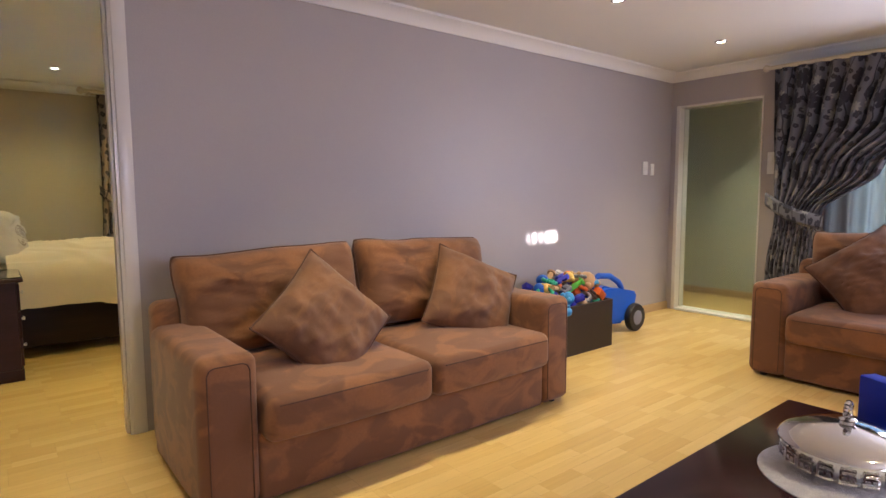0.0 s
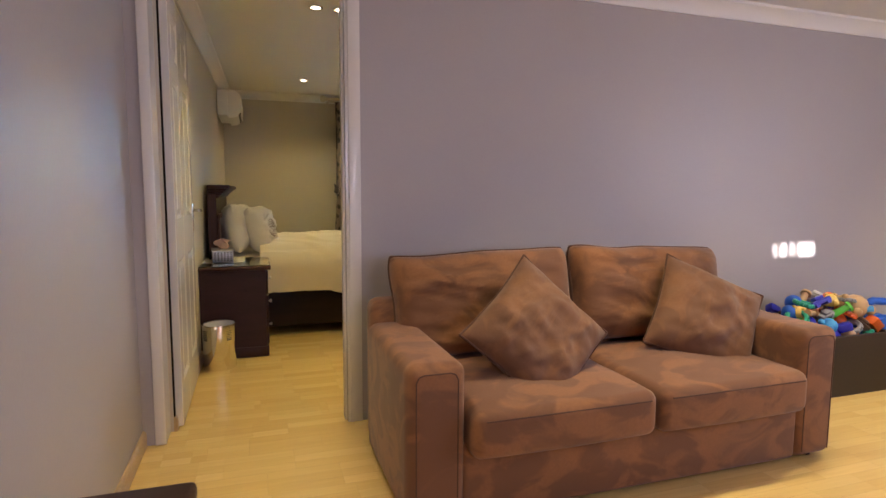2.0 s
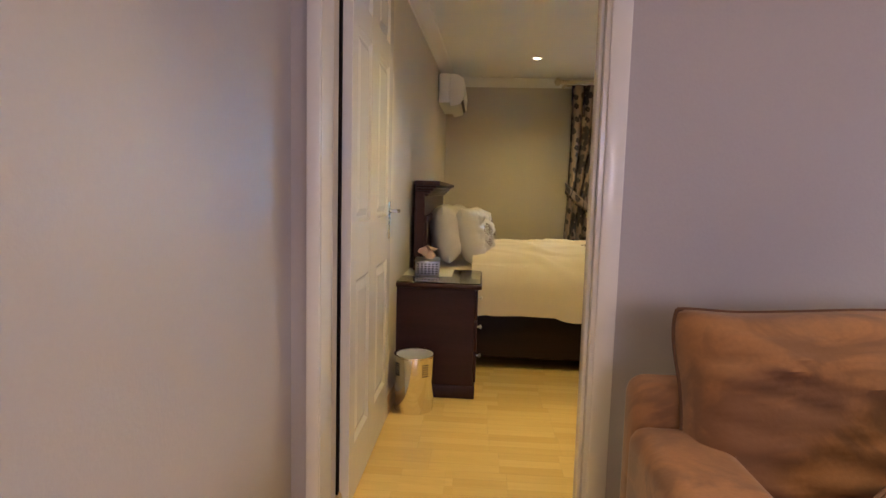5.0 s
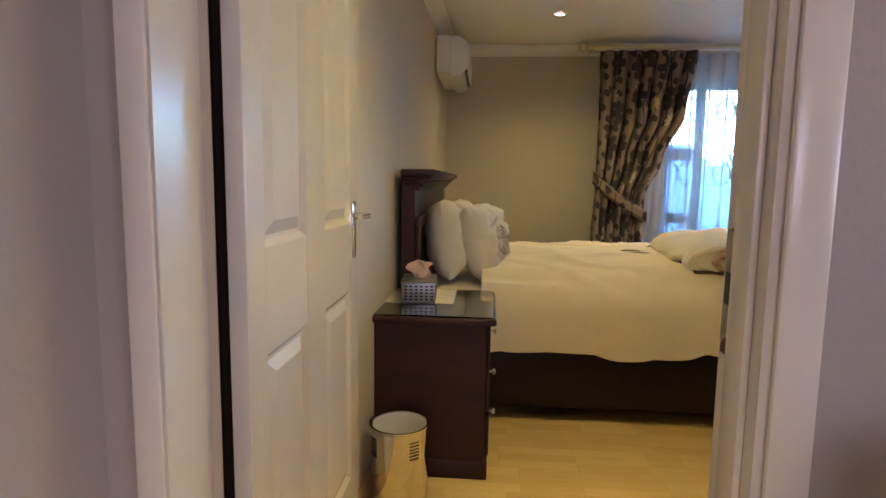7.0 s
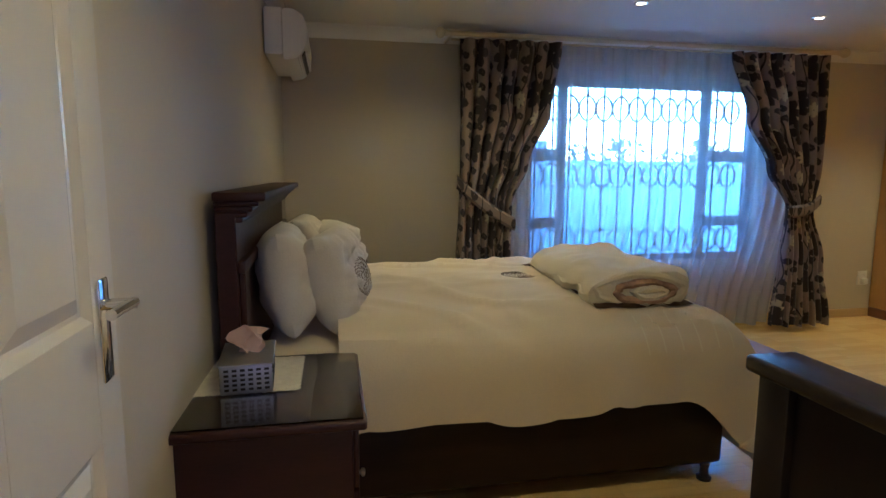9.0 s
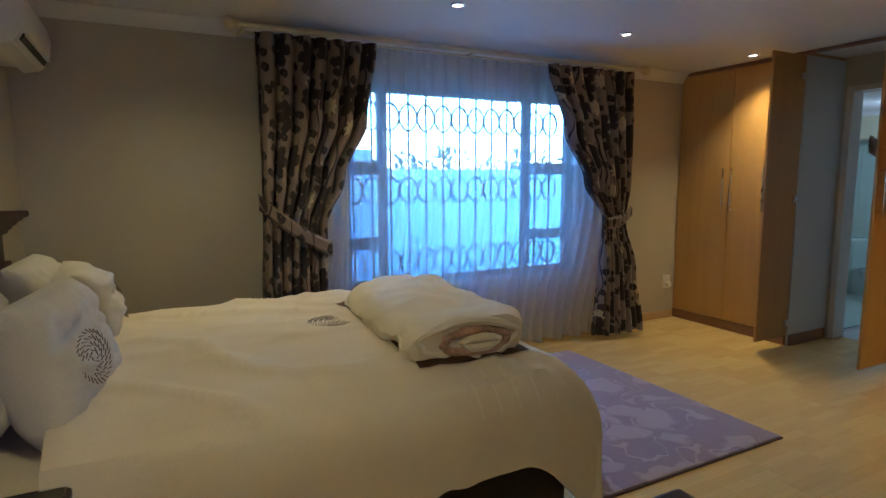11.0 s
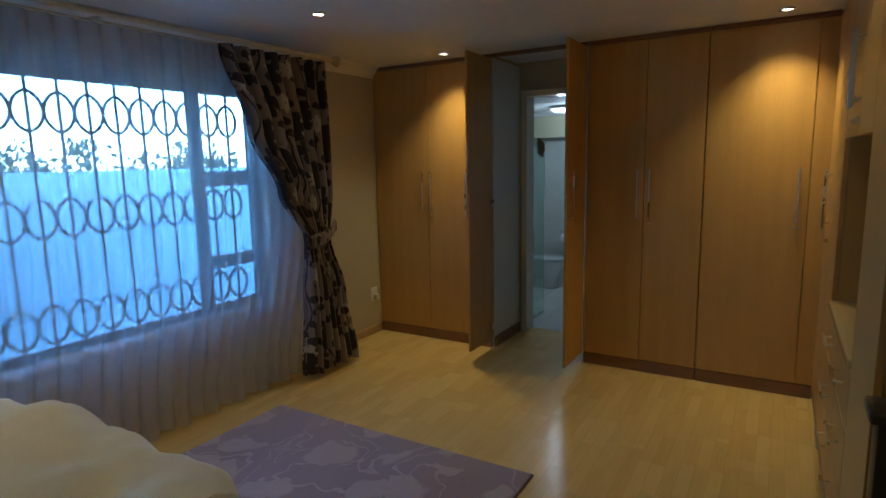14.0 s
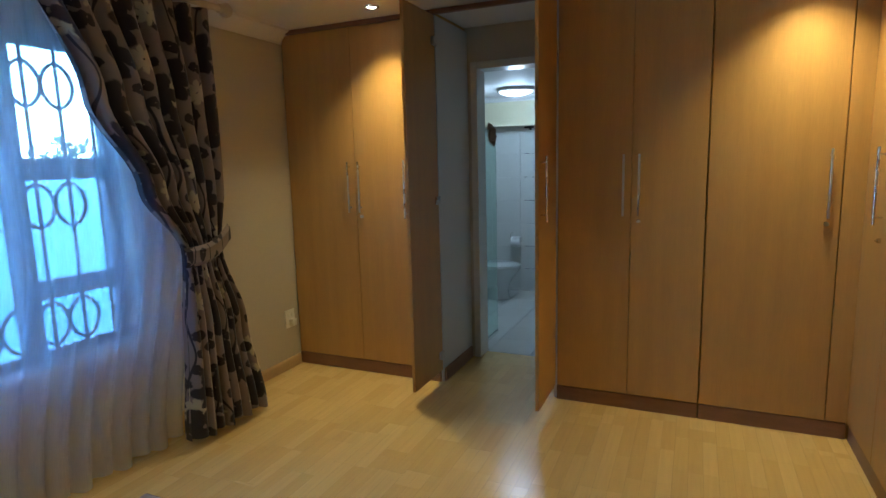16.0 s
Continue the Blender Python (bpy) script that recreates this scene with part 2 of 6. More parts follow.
structure("wall_lounge_right", w, WALL, "lavender-grey painted wall with a doorway and window", "wall")
w = BM()
box(w, XL - 0.16, 0.55, YS - 0.16, YS, 0, H)
box(w, 1.75, XR + 0.16, YS - 0.16, YS, 0, H)
box(w, 0.55, 1.75, YS - 0.16, YS, 0, 0.9)
box(w, 0.55, 1.75, YS - 0.16, YS, 2.05, H)
structure("wall_lounge_back", w, WALL, "lavender-grey painted wall with a window", "wall")

# unseen panel in the back window; its slits cut the sun into wall patches
w = BM()
box(w, 0.55, 1.75, YS - 0.14, YS - 0.12, 0.9, 1.926)
box(w, 0.55, 1.75, YS - 0.14, YS - 0.12, 2.006, 2.05)
for x0, x1 in ((0.55, 1.265), (1.285, 1.325), (1.37, 1.41), (1.438, 1.475), (1.62, 1.75)):
    box(w, x0, x1, YS - 0.14, YS - 0.12, 1.926, 2.006)
structure("window_2", w, WHITE, "unseen slotted white panel added to shape the sun patch", "window")

# ---- passage beyond the lounge doorway ----
PASS = paint("passage_paint", (0.52, 0.55, 0.42), 0.6, vary=0.03)
w = BM()
box(w, 6.45, 6.6, 1.6, 3.6, 0, H)
box(w, XR + 0.16, 6.6, 3.6, 3.75, 0, H)
box(w, XR + 0.16, 6.6, 1.45, 1.6, 0, H)
structure("wall_passage", w, PASS, "pale green painted passage wall", "wall")
structure("ceiling_passage", box(BM(), XR + 0.16, 6.6, 1.45, 3.75, H, H + 0.1), WHITE, "white passage ceiling", "ceiling")

# ---- bathroom shell, beyond the cupboard opening ----
TILEW = paint("bathroom_tile", (0.62, 0.63, 0.60), 0.2, vary=0.04, scale=2, bump=0.01, island=0.04)
BX0, BX1, BZ = 5.40, 7.60, 2.09
BDY0, BDY1 = 5.36, 6.05
w = BM()
box(w, BX0, BX0 + 0.14, 4.2, BDY0, 0, H)
box(w, BX0, BX0 + 0.14, BDY1, 7.43, 0, H)
box(w, BX0, BX0 + 0.14, BDY0, BDY1, 2.09, H)
structure("wall_bathroom_door", w, WALL_B, "beige wall with a bathroom doorway", "wall")
w = BM()
box(w, BX1, BX1 + 0.15, 4.2, 7.43, 0, H)
box(w, BX0 + 0.14, BX1, 7.3, 7.43, 0, H)
box(w, BX0 + 0.14, BX1, 4.2, 4.35, 0, H)
structure("wall_bathroom", w, TILEW, "white tiled bathroom wall", "wall")
structure("ceiling_bathroom", box(BM(), BX0 + 0.14, BX1, 4.35, 7.3, BZ, BZ + 0.1), WHITE, "white bathroom ceiling", "ceiling")

# ---- cornices and skirtings ----
COVE = ((0.0, -0.085), (0.012, -0.085), (0.016, -0.07), (0.035, -0.045), (0.062, -0.022), (0.085, -0.014), (0.09, 0.0), (0.0, 0.0))


def moulding(name, a, b, out, material, label, profile=COVE, z=H, kind_of="cornice"):
    """A moulding from a to b on a wall; out: the way it stands off the wall."""
    bm = BM()
    ends = []
    for p in (a, b):
        ends.append([bm.verts.new((p[0] + out[0] * d, p[1] + out[1] * d, z + h - 0.001)) for d, h in profile])
    n = len(profile)
    for i in range(n):
        bm.faces.new((ends[0][i], ends[0][(i + 1) % n], ends[1][(i + 1) % n], ends[1][i]))
    bm.faces.new(ends[0]); bm.faces.new(ends[1][::-1])
    return structure(name, bm, material, label, kind_of)


moulding("cornice", (XL, YA), (XR, YA), (0, -1), WHITE, "white coved plaster cornice")
moulding("cornice", (XL, YS), (XL, YA), (1, 0), WHITE, "white coved plaster cornice")
moulding("cornice", (XR, YS), (XR, YA), (-1, 0), WHITE, "white coved plaster cornice")
moulding("cornice", (XL, YS), (XR, YS), (0, 1), WHITE, "white coved plaster cornice")
moulding("cornice", (XB, YB), (XB1, YF), (1, 0), WHITE, "white coved plaster cornice")
moulding("cornice", (XB1, YF), (4.86, YF), (0, -1), WHITE, "white coved plaster cornice")
moulding("cornice", (XB, YB), (3.0, YB), (0, 1), WHITE, "white coved plaster cornice")
SK = ((0.0, 0.0), (0.016, 0.0), (0.016, 0.055), (0.012, 0.068), (0.004, 0.075), (0.0, 0.075))
for a, b, o in (((XL, YS), (XL, YA), (1, 0)), ((DX1 + 0.09, YA), (XR, YA), (0, -1)), ((XR, YS), (XR, GY0 - 0.03), (-1, 0)), ((XL, YS), (XR, YS), (0, 1)),
                ((XB, YB), (XB1, YF), (1, 0)), ((XB1, YF), (4.84, YF), (0, -1)), ((DX1 + 0.09, YB), (3.0, YB), (0, 1)), ((6.45, 1.6), (6.45, 3.6), (-1, 0))):
    moulding("baseboard", a, b, o, SKIRT, "pale oak skirting board", SK, 0.001, "baseboard")

# ---- bedroom doorway: frame and six-panel door ----
df = thing("door_frame", "white gloss-painted timber door frame", "door frame", kind="structure")
for y0, y1, s in ((YA - 0.012, YA, -1), (YB, YB + 0.012, 1)):
    part("casing", box(BM(), DX0 - 0.033, DX0 + 0.012, y0, y1, 0, DH + 0.05, 0.006), GLOSS, df)
    part("casing", box(BM(), DX1 - 0.012, DX1 + 0.05, y0, y1, 0, DH + 0.05, 0.006), GLOSS, df)
    part("casing", box(BM(), DX0 + 0.012, DX1 - 0.012, y0, y1, DH - 0.012, DH + 0.05, 0.006), GLOSS, df)
part("jamb", box(BM(), DX0, DX0 + 0.014, YA, YB, 0, DH), GLOSS, df)
part("jamb", box(BM(), DX1 - 0.025, DX1, YA, YB, 0, DH), GLOSS, df)
part("head", box(BM(), DX0 + 0.014, DX1 - 0.025, YA, YB, DH - 0.025, DH), GLOSS, df)
part("stop", box(BM(), DX1 - 0.037, DX1 - 0.025, YA + 0.03, YB - 0.05, 0, DH - 0.025, 0.003), GLOSS, df)
strike = part("strike_plate", box(BM(), DX1 - 0.0285, DX1 - 0.0245, YB - 0.042, YB - 0.012, 0.92, 1.12), STEEL, df, "worn steel strike plate")
part("latch_hole", box(BM(), DX1 - 0.0305, DX1 - 0.0284, YB - 0.036, YB - 0.018, 1.0, 1.05), BLACK, strike)

# near-black strip added in the hinge gap, in place of its shade
part("seal", box(BM(), XB - 0.0005, XB + 0.006, YB + 0.003, YB + 0.034, 0.01, DH - 0.03), paint("gap_shade_dark", (0.010, 0.006, 0.005), 0.9, spec=0.05), df, "dark strip standing in for shade in the hinge gap")
DLX, DY0, DLEN = -0.444, 3.155, 0.86
door = thing("door_1", "white six-panel door standing open against the wall", "door", kind="structure")


def panelled(x0, x1, y0, y1, z0, z1, rows, face):
    """A leaf in the y-z plane with raised panels on the face towards +x."""
    bm = BM()
    box(bm, x0, x1 - 0.0135, y0, y1, z0, z1)
    ys = [y0, y0 + 0.085, y0 + 0.335, y0 + 0.49, y1 - 0.10, y1]
    for a, b in ((0, 1), (2, 3), (4, 5)):
        box(bm, x1 - 0.015, x1, ys[a], ys[b], z0, z1, 0.002, 1)
    prev = z0
    for r0, r1 in rows + [(z1, z1)]:
        for a, b in ((1, 2), (3, 4)):
            box(bm, x1 - 0.015, x1 - 0.0005, ys[a], ys[b], prev, r0)
        prev = r1
    return bm, ((ys[1], ys[2]), (ys[3], ys[4]))


ROWS_Z = [(0.22, 0.842), (1.053, 1.75), (1.85, 2.06)]
bm, cols = panelled(DLX, DLX + 0.04, DY0, DY0 + DLEN, 0.012, 2.165, ROWS_Z, 1)
part("leaf", bm, GLOSS, door, smooth=False)
for c0, c1 in cols:
    for r0, r1 in ROWS_Z:
        bm = BM()
        x = DLX + 0.027
        pts = [((c0, r0), x + 0.012), ((c0 + 0.014, r0 + 0.014), x + 0.001), ((c0 + 0.022, r0 + 0.022), x), ((c0 + 0.05, r0 + 0.05), x + 0.011)]
        rings = []
        for (a, b), xx in pts:
            da, db = a - c0, b - r0
            rings.append([bm.verts.new(v) for v in ((xx, c0 + da, r0 + db), (xx, c1 - da, r0 + db), (xx, c1 - da, r1 - db), (xx, c0 + da, r1 - db))])
        for p, q in zip(rings, rings[1:]):
            for i in range(4):
                bm.faces.new((p[i], p[(i + 1) % 4], q[(i + 1) % 4], q[i]))
        bm.faces.new(rings[-1])
        part("panel", bm, GLOSS, door, smooth=False)
HY = DY0 + DLEN - 0.06
hd = part("lever_handle", tube(tube(BM(), (DLX + 0.045, HY, 1.075), (DLX + 0.095, HY, 1.075), 0.010), (DLX + 0.088, HY + 0.012, 1.075), (DLX + 0.088, HY - 0.095, 1.077), 0.009), CHROME, door, "chrome lever handle")
part("back_plate", box(BM(), DLX + 0.040, DLX + 0.046, HY - 0.021, HY + 0.021, 0.94, 1.12, 0.004), CHROME, hd, "chrome back plate")
for z in (0.25, 1.05, 1.95):
    part("hinge", tube(BM(), (DX0 + 0.012, 3.145, z - 0.05), (DX0 + 0.012, 3.145, z + 0.05), 0.008), STEEL, door, "steel butt hinge")

# ---- bedroom window ----
FY = YF + 0.10
win = thing("window_1", "wide dark-framed window behind ornamental burglar bars", "window", kind="structure")
fr = BM()
for x0, x1 in ((WX0, WX0 + 0.05), (1.79, 1.87), (3.09, 3.17), (WX1 - 0.05, WX1)):
    box(fr, x0, x1, FY, FY + 0.05, WZ0, WZ1, 0.004, 1)
box(fr, WX0 + 0.05, WX1 - 0.05, FY + 0.002, FY + 0.048, WZ0, WZ0 + 0.05)
box(fr, WX0 + 0.05, WX1 - 0.05, FY + 0.002, FY + 0.048, WZ1 - 0.05, WZ1)
part("window_frame", fr, ALU, win, "dark bronze aluminium frame", smooth=False)
for x0, x1 in ((WX0 + 0.05, 1.79), (3.17, WX1 - 0.05)):
    for z0, z1 in ((1.40, 1.50), (0.85, 0.94)):
        part("transom", box(BM(), x0, x1, FY + 0.003, FY + 0.047, z0, z1, 0.004, 1), ALU, win)
for x0, x1, zs in ((WX0 + 0.05, 1.79, (0.61, 0.85, 0.94, 1.40, 1.50, 2.0)), (1.87, 3.09, (0.61, 2.0)), (3.17, WX1 - 0.05, (0.61, 0.85, 0.94, 1.40, 1.50, 2.0))):
    for z0, z1 in zip(zs[::2], zs[1::2]):
        p = part("pane", box(BM(), x0, x1, FY + 0.022, FY + 0.026, z0, z1), GLASS, win, "clear window pane", smooth=False)
        p.visible_shadow = False
part("window_sill", box(BM(), WX0, WX1, YF - 0.02, FY, WZ0 - 0.03, WZ0 + 0.002, 0.006), WHITE, win)

bars = thing("burglar_bars", "painted steel burglar bars with rows of pointed rings", "burglar bars")
BY, step = YF + 0.055, 0.1455
BAR_X = [1.5835 + step * i for i in range(14)]
for x in BAR_X:
    part("upright_bar", box(BM(), x - 0.006, x + 0.006, BY - 0.006, BY + 0.006, WZ0 + 0.03, WZ1 - 0.01), IRON, bars, smooth=False)
for z in (WZ0 + 0.05, WZ1 - 0.05):
    part("cross_bar", box(BM(), WX0 + 0.002, WX1 - 0.002, BY + 0.006, BY + 0.012, z - 0.012, z + 0.012), IRON, bars, smooth=False)


def vesica_mesh(half_w, half_h, t=0.0065):
    """Two flat-bar arcs that meet in points above and below, round an upright."""
    bm = BM()
    r = (half_w ** 2 + half_h ** 2) / (2 * half_w)
    a = math.asin(half_h / r)
    n = 10
    for s in (1, -1):
        rows = []
        for i in range(n + 1):
            g = -a + 2 * a * i / n
            rows.append([bm.verts.new((s * (half_w - r + (r + dr) * math.cos(g)), dy, (r + dr) * math.sin(g))) for dr, dy in ((-t, -t), (t, -t), (t, t), (-t, t))])
        for p, q in zip(rows, rows[1:]):
            for k in range(4):
                bm.faces.new((p[k], p[(k + 1) % 4], q[(k + 1) % 4], q[k]))
        bm.faces.new(rows[0]); bm.faces.new(rows[-1][::-1])
    return mesh_of("pointed_ring", bm, IRON)


RING = vesica_mesh(step / 2 - 0.001, 0.102)
for z in (0.745, 1.285, 1.82):
    for x in BAR_X[:13]:
        r = new("pointed_ring", RING)
        r.parent = bars
        r.matrix_basis = pose(x, BY + 0.0015, z)

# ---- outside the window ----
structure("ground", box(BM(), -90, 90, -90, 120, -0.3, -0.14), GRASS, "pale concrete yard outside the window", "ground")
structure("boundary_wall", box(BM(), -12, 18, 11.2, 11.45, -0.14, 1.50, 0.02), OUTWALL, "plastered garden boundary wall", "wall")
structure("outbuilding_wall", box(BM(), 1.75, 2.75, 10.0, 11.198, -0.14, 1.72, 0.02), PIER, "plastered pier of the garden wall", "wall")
LEAF = paint("leaf_green", (0.045, 0.07, 0.03), 0.7, vary=0.4, scale=3, fine=12, bump=0.0)
BARK = paint("bark", (0.06, 0.045, 0.035), 0.9, vary=0.3, scale=6, fine=40, bump=0.3)


def garden_tree(x, y, height, seed):
    rg_ = random.Random(seed)
    t = thing("tree", "leafy dark garden tree beyond the boundary wall", "tree", (x, y, -0.14), group="garden trees")
    trunk = tube(BM(), (0, 0, 0), (0.05, 0, height * 0.5), 0.11, 0.06, 10)
    tips = []
    for k in range(7):
        a, z = 2 * math.pi * k / 7 + rg_.random(), height * rg_.uniform(0.35, 0.5)
        tip = Vector((math.cos(a) * height * rg_.uniform(0.2, 0.34), math.sin(a) * height * rg_.uniform(0.2, 0.34), height * rg_.uniform(0.6, 0.95)))
        tube(trunk, (0.05, 0, z), tip, 0.045, 0.012, 7)
        tips.append(tip)
    part("trunk", trunk, BARK, t)
    crown_ = BM()
    for k in range(480):
        c_ = rg_.choice(tips) + Vector((rg_.gauss(0, 0.3), rg_.gauss(0, 0.3), rg_.gauss(0, 0.25))) * height * 0.25
        s_ = rg_.uniform(0.04, 0.09)
        m_ = Matrix.Translation(c_) @ Euler((rg_.uniform(0, 6), rg_.uniform(0, 6), rg_.uniform(0, 6))).to_matrix().to_4x4()
        crown_.faces.new([crown_.verts.new(m_ @ Vector(p)) for p in ((-s_, 0, 0), (0, -s_ * 0.5, 0.01), (s_, 0, 0), (0, s_ * 0.5, 0.01))])
    me = bpy.data.meshes.new("crown")
    crown_.to_mesh(me); crown_.free()
    me.materials.append(LEAF)
    cr = new("crown", me)
    cr.parent = t


for k, (x, y, h_) in enumerate(((4.4, 13.2, 2.0), (6.0, 13.8, 2.15), (7.8, 13.4, 2.05), (2.9, 15.0, 2.1))):
    garden_tree(x, y, h_, k + 3)

# ---- built-in cupboards ----
XW = 4.845


def bar_handle(parent, a, b, out, r=0.006):
    a, b, o = Vector(a), Vector(b), Vector(out)
    d = (b - a).normalized()
    bm = BM()
    tube(bm, a + o - d * 0.012, b + o + d * 0.012, r, n=10)
    for p in (a + d * 0.02, b - d * 0.02):
        tube(bm, p, p + o, r * 0.7, n=8)
    return part("bar_handle", bm, STEEL, parent, "brushed steel bar handle")


def knob_lock(parent, at, out):
    at, o = Vector(at), Vector(out)
    return part("lock", tube(tube(BM(), at, at + o * 0.6, 0.011, n=12), at + o * 0.6, at + o, 0.005, n=8), STEEL, parent, "small steel key lock")


def cupboard(y0, y1, seams, handles, label, locks=()):
    """A tall unit on the right wall; seams: where the doors part; handles: y of each bar."""
    c = thing("wardrobe", label, "wardrobe", (0, 0, 0), group="built-in bedroom wardrobes")
    part("carcass", box(BM(), XW + 0.022, BX0 - 0.002, y0, y1, 0.07, H - 0.002), BEECH, c, smooth=False)
    part("plinth", box(BM(), XW + 0.004, XW + 0.022, y0, y1, 0.0, 0.085, 0.003, 1), PLINTH, c, "reddish wooden plinth")
    part("head_trim", box(BM(), XW - 0.012, XW + 0.02, y0, y1, H - 0.03, H - 0.002, 0.004, 1), PLINTH, c, "reddish wooden top trim")
    doors = []
    for a, b in zip(seams, seams[1:]):
        doors.append(part("door", box(BM(), XW, XW + 0.02, a + 0.002, b - 0.002, 0.09, H - 0.034, 0.0015, 1), BEECH, c, smooth=False))
    for k, y in handles:
        bar_handle(doors[k], (XW, y, 1.13), (XW, y, 1.44), (-0.032, 0, 0))
    for k, y in locks:
        knob_lock(doors[k], (XW, y, 1.09), (-0.02, 0, 0))
    return c


cupboard(6.10, 7.226, (6.10, 6.68, 7.222), ((0, 6.64), (1, 6.72)), "tall beech-laminate wardrobe with two closed doors", ((0, 6.64),))
cupboard(4.553, 5.33, (4.553, 4.925, 5.326), ((0, 4.885), (1, 4.965)), "tall beech-laminate wardrobe with two closed doors", ((0, 4.885),))
cupboard(3.872, 4.551, (3.965, 4.549), ((0, 4.02),), "tall beech-laminate wardrobe with one wide closed door", ((0, 4.02),))
part("filler_strip", box(BM(), XW + 0.002, XW + 0.02, 3.8705, 3.962, 0.09, H - 0.034), BEECH, bpy.data.objects["wardrobe.002"], smooth=False)
# the opening to the bathroom, with its two leaves folded out into the room
op = thing("cupboard_doorway", "beech-laminate doorway with two leaves folded open", "doorway")
part("head_trim", box(BM(), XW - 0.012, XW + 0.02, 5.332, 6.098, H - 0.03, H - 0.002, 0.004, 1), PLINTH, op)
LIGHTBOARD = paint("white_melamine", (0.62, 0.62, 0.60), 0.4, vary=0.02)
part("side_lining", box(BM(), XW + 0.022, BX0 - 0.002, 6.082, 6.098, 0.0, H - 0.03), LIGHTBOARD, op, "white melamine lining")
part("side_lining", box(BM(), XW + 0.022, BX0 - 0.002, 5.332, 5.348, 0.0, H - 0.03), LIGHTBOARD, op, "white melamine lining")
part("skirting", box(BM(), XW + 0.03, BX0 - 0.03, 6.066, 6.082, 0.0, 0.09, 0.004, 1), PLINTH, op)
for yh, s in ((6.085, -1), (5.345, 1)):
    y0, y1 = (yh - 0.010, yh + 0.010)
    leaf = part("door", box(BM(), 4.44, XW - 0.004, y0, y1, 0.09, H - 0.036, 0.0015, 1), BEECH, op, smooth=False)
    oy = y1 if s < 0 else y0
    bar_handle(leaf, (4.48, oy, 1.13), (4.48, oy, 1.44), (0, 0.032 if s < 0 else -0.032, 0))
    iy = y0 if s < 0 else y1
    for z in (0.2, 1.2, 2.15):
        part("hinge", box(BM(), XW - 0.06, XW - 0.005, min(iy, iy + s * 0.02), max(iy, iy + s * 0.02), z - 0.025, z + 0.025, 0.004, 1), STEEL, leaf, "steel cup hinge")
# bathroom door frame
bf = thing("door_frame", "cream-painted bathroom door frame", "door frame", kind="structure")
for y0, y1 in ((BDY0 - 0.01, BDY0 + 0.04), (BDY1 - 0.04, BDY1 + 0.01)):
    part("jamb", box(BM(), BX0 - 0.012, BX0 + 0.15, y0, y1, 0, 2.11, 0.004, 1), GLOSS, bf)
part("head", box(BM(), BX0 - 0.012, BX0 + 0.15, BDY0 + 0.04, BDY1 - 0.04, 2.06, 2.11, 0.004, 1), GLOSS, bf)

# ---- fitted desk unit along the partition ----
YU = 3.87
un = thing("tall_cupboard", "tall beech-laminate corner cupboard with two narrow doors", "cupboard")
part("carcass", box(BM(), 3.99, XW + 0.023, YB + 0.002, YU - 0.022, 0.07, H - 0.002), BEECH, un, smooth=False)
part("corner_carcass", box(BM(), XW + 0.024, BX0 - 0.002, YB + 0.002, 3.868, 0.0, H - 0.002), BEECH, un, smooth=False)
part("plinth", box(BM(), 3.99, XW - 0.004, YU - 0.022, YU - 0.006, 0, 0.085, 0.003, 1), PLINTH, un)
for a, b, hx in ((4.42, XW + 0.02, 4.565), (3.992, 4.418, None)):
    d = part("door", box(BM(), a, b - 0.003, YU - 0.02, YU, 0.09, H - 0.034, 0.0015, 1), BEECH, un, smooth=False)
    if hx:
        bar_handle(d, (hx, YU, 1.13), (hx, YU, 1.44), (0, 0.032, 0))
        knob_lock(d, (hx, YU, 1.05), (0, 0.02, 0))
dk = thing("desk_unit", "fitted beech-laminate desk with drawers below", "desk")
DX_0, DX_1 = 3.05, 3.988
part("carcass", box(BM(), DX_0, DX_1, YB + 0.002, YU - 0.022, 0.07, 0.80), BEECH, dk, smooth=False)
part("plinth", box(BM(), DX_0, DX_1, YU - 0.022, YU - 0.006, 0, 0.085, 0.003, 1), PLINTH, dk)
TOP = paint("beech_worktop", (0.62, 0.45, 0.20), 0.25, vary=0.08, scale=2.5, fine=26, bump=0.01, stretch=(0.5, 7, 7))
part("worktop", box(BM(), DX_0, DX_1, YB + 0.002, YU + 0.012, 0.80, 0.84, 0.012, 3), TOP, dk, "pale beech worktop with a rounded edge")
part("back_panel", box(BM(), DX_0, DX_1, YB + 0.002, YB + 0.014, 0.84, 1.61), BEECH, dk)
xm = (DX_0 + DX_1) / 2
for a, b in ((DX_0, xm), (xm, DX_1)):
    for z0, z1 in ((0.09, 0.325), (0.33, 0.56), (0.575, 0.785)):
        d = part("drawer_front", box(BM(), a + 0.002, b - 0.002, YU - 0.02, YU, z0, z1, 0.0015, 1), BEECH, dk, smooth=False)
        m = (a + b) / 2
        bar_handle(d, (m - 0.09, YU, (z0 + z1) / 2 + 0.02), (m + 0.09, YU, (z0 + z1) / 2 + 0.02), (0, 0.032, 0))
part("edge_strip", box(BM(), DX_0, DX_1, YU - 0.02, YU + 0.001, 0.561, 0.574), TOP, dk)
wc = thing("wall_cabinet", "beech-laminate wall cabinet above the desk", "cabinet")
part("carcass", box(BM(), DX_0, DX_1, YB + 0.002, YU - 0.022, 1.613, H - 0.002), BEECH, wc, smooth=False)
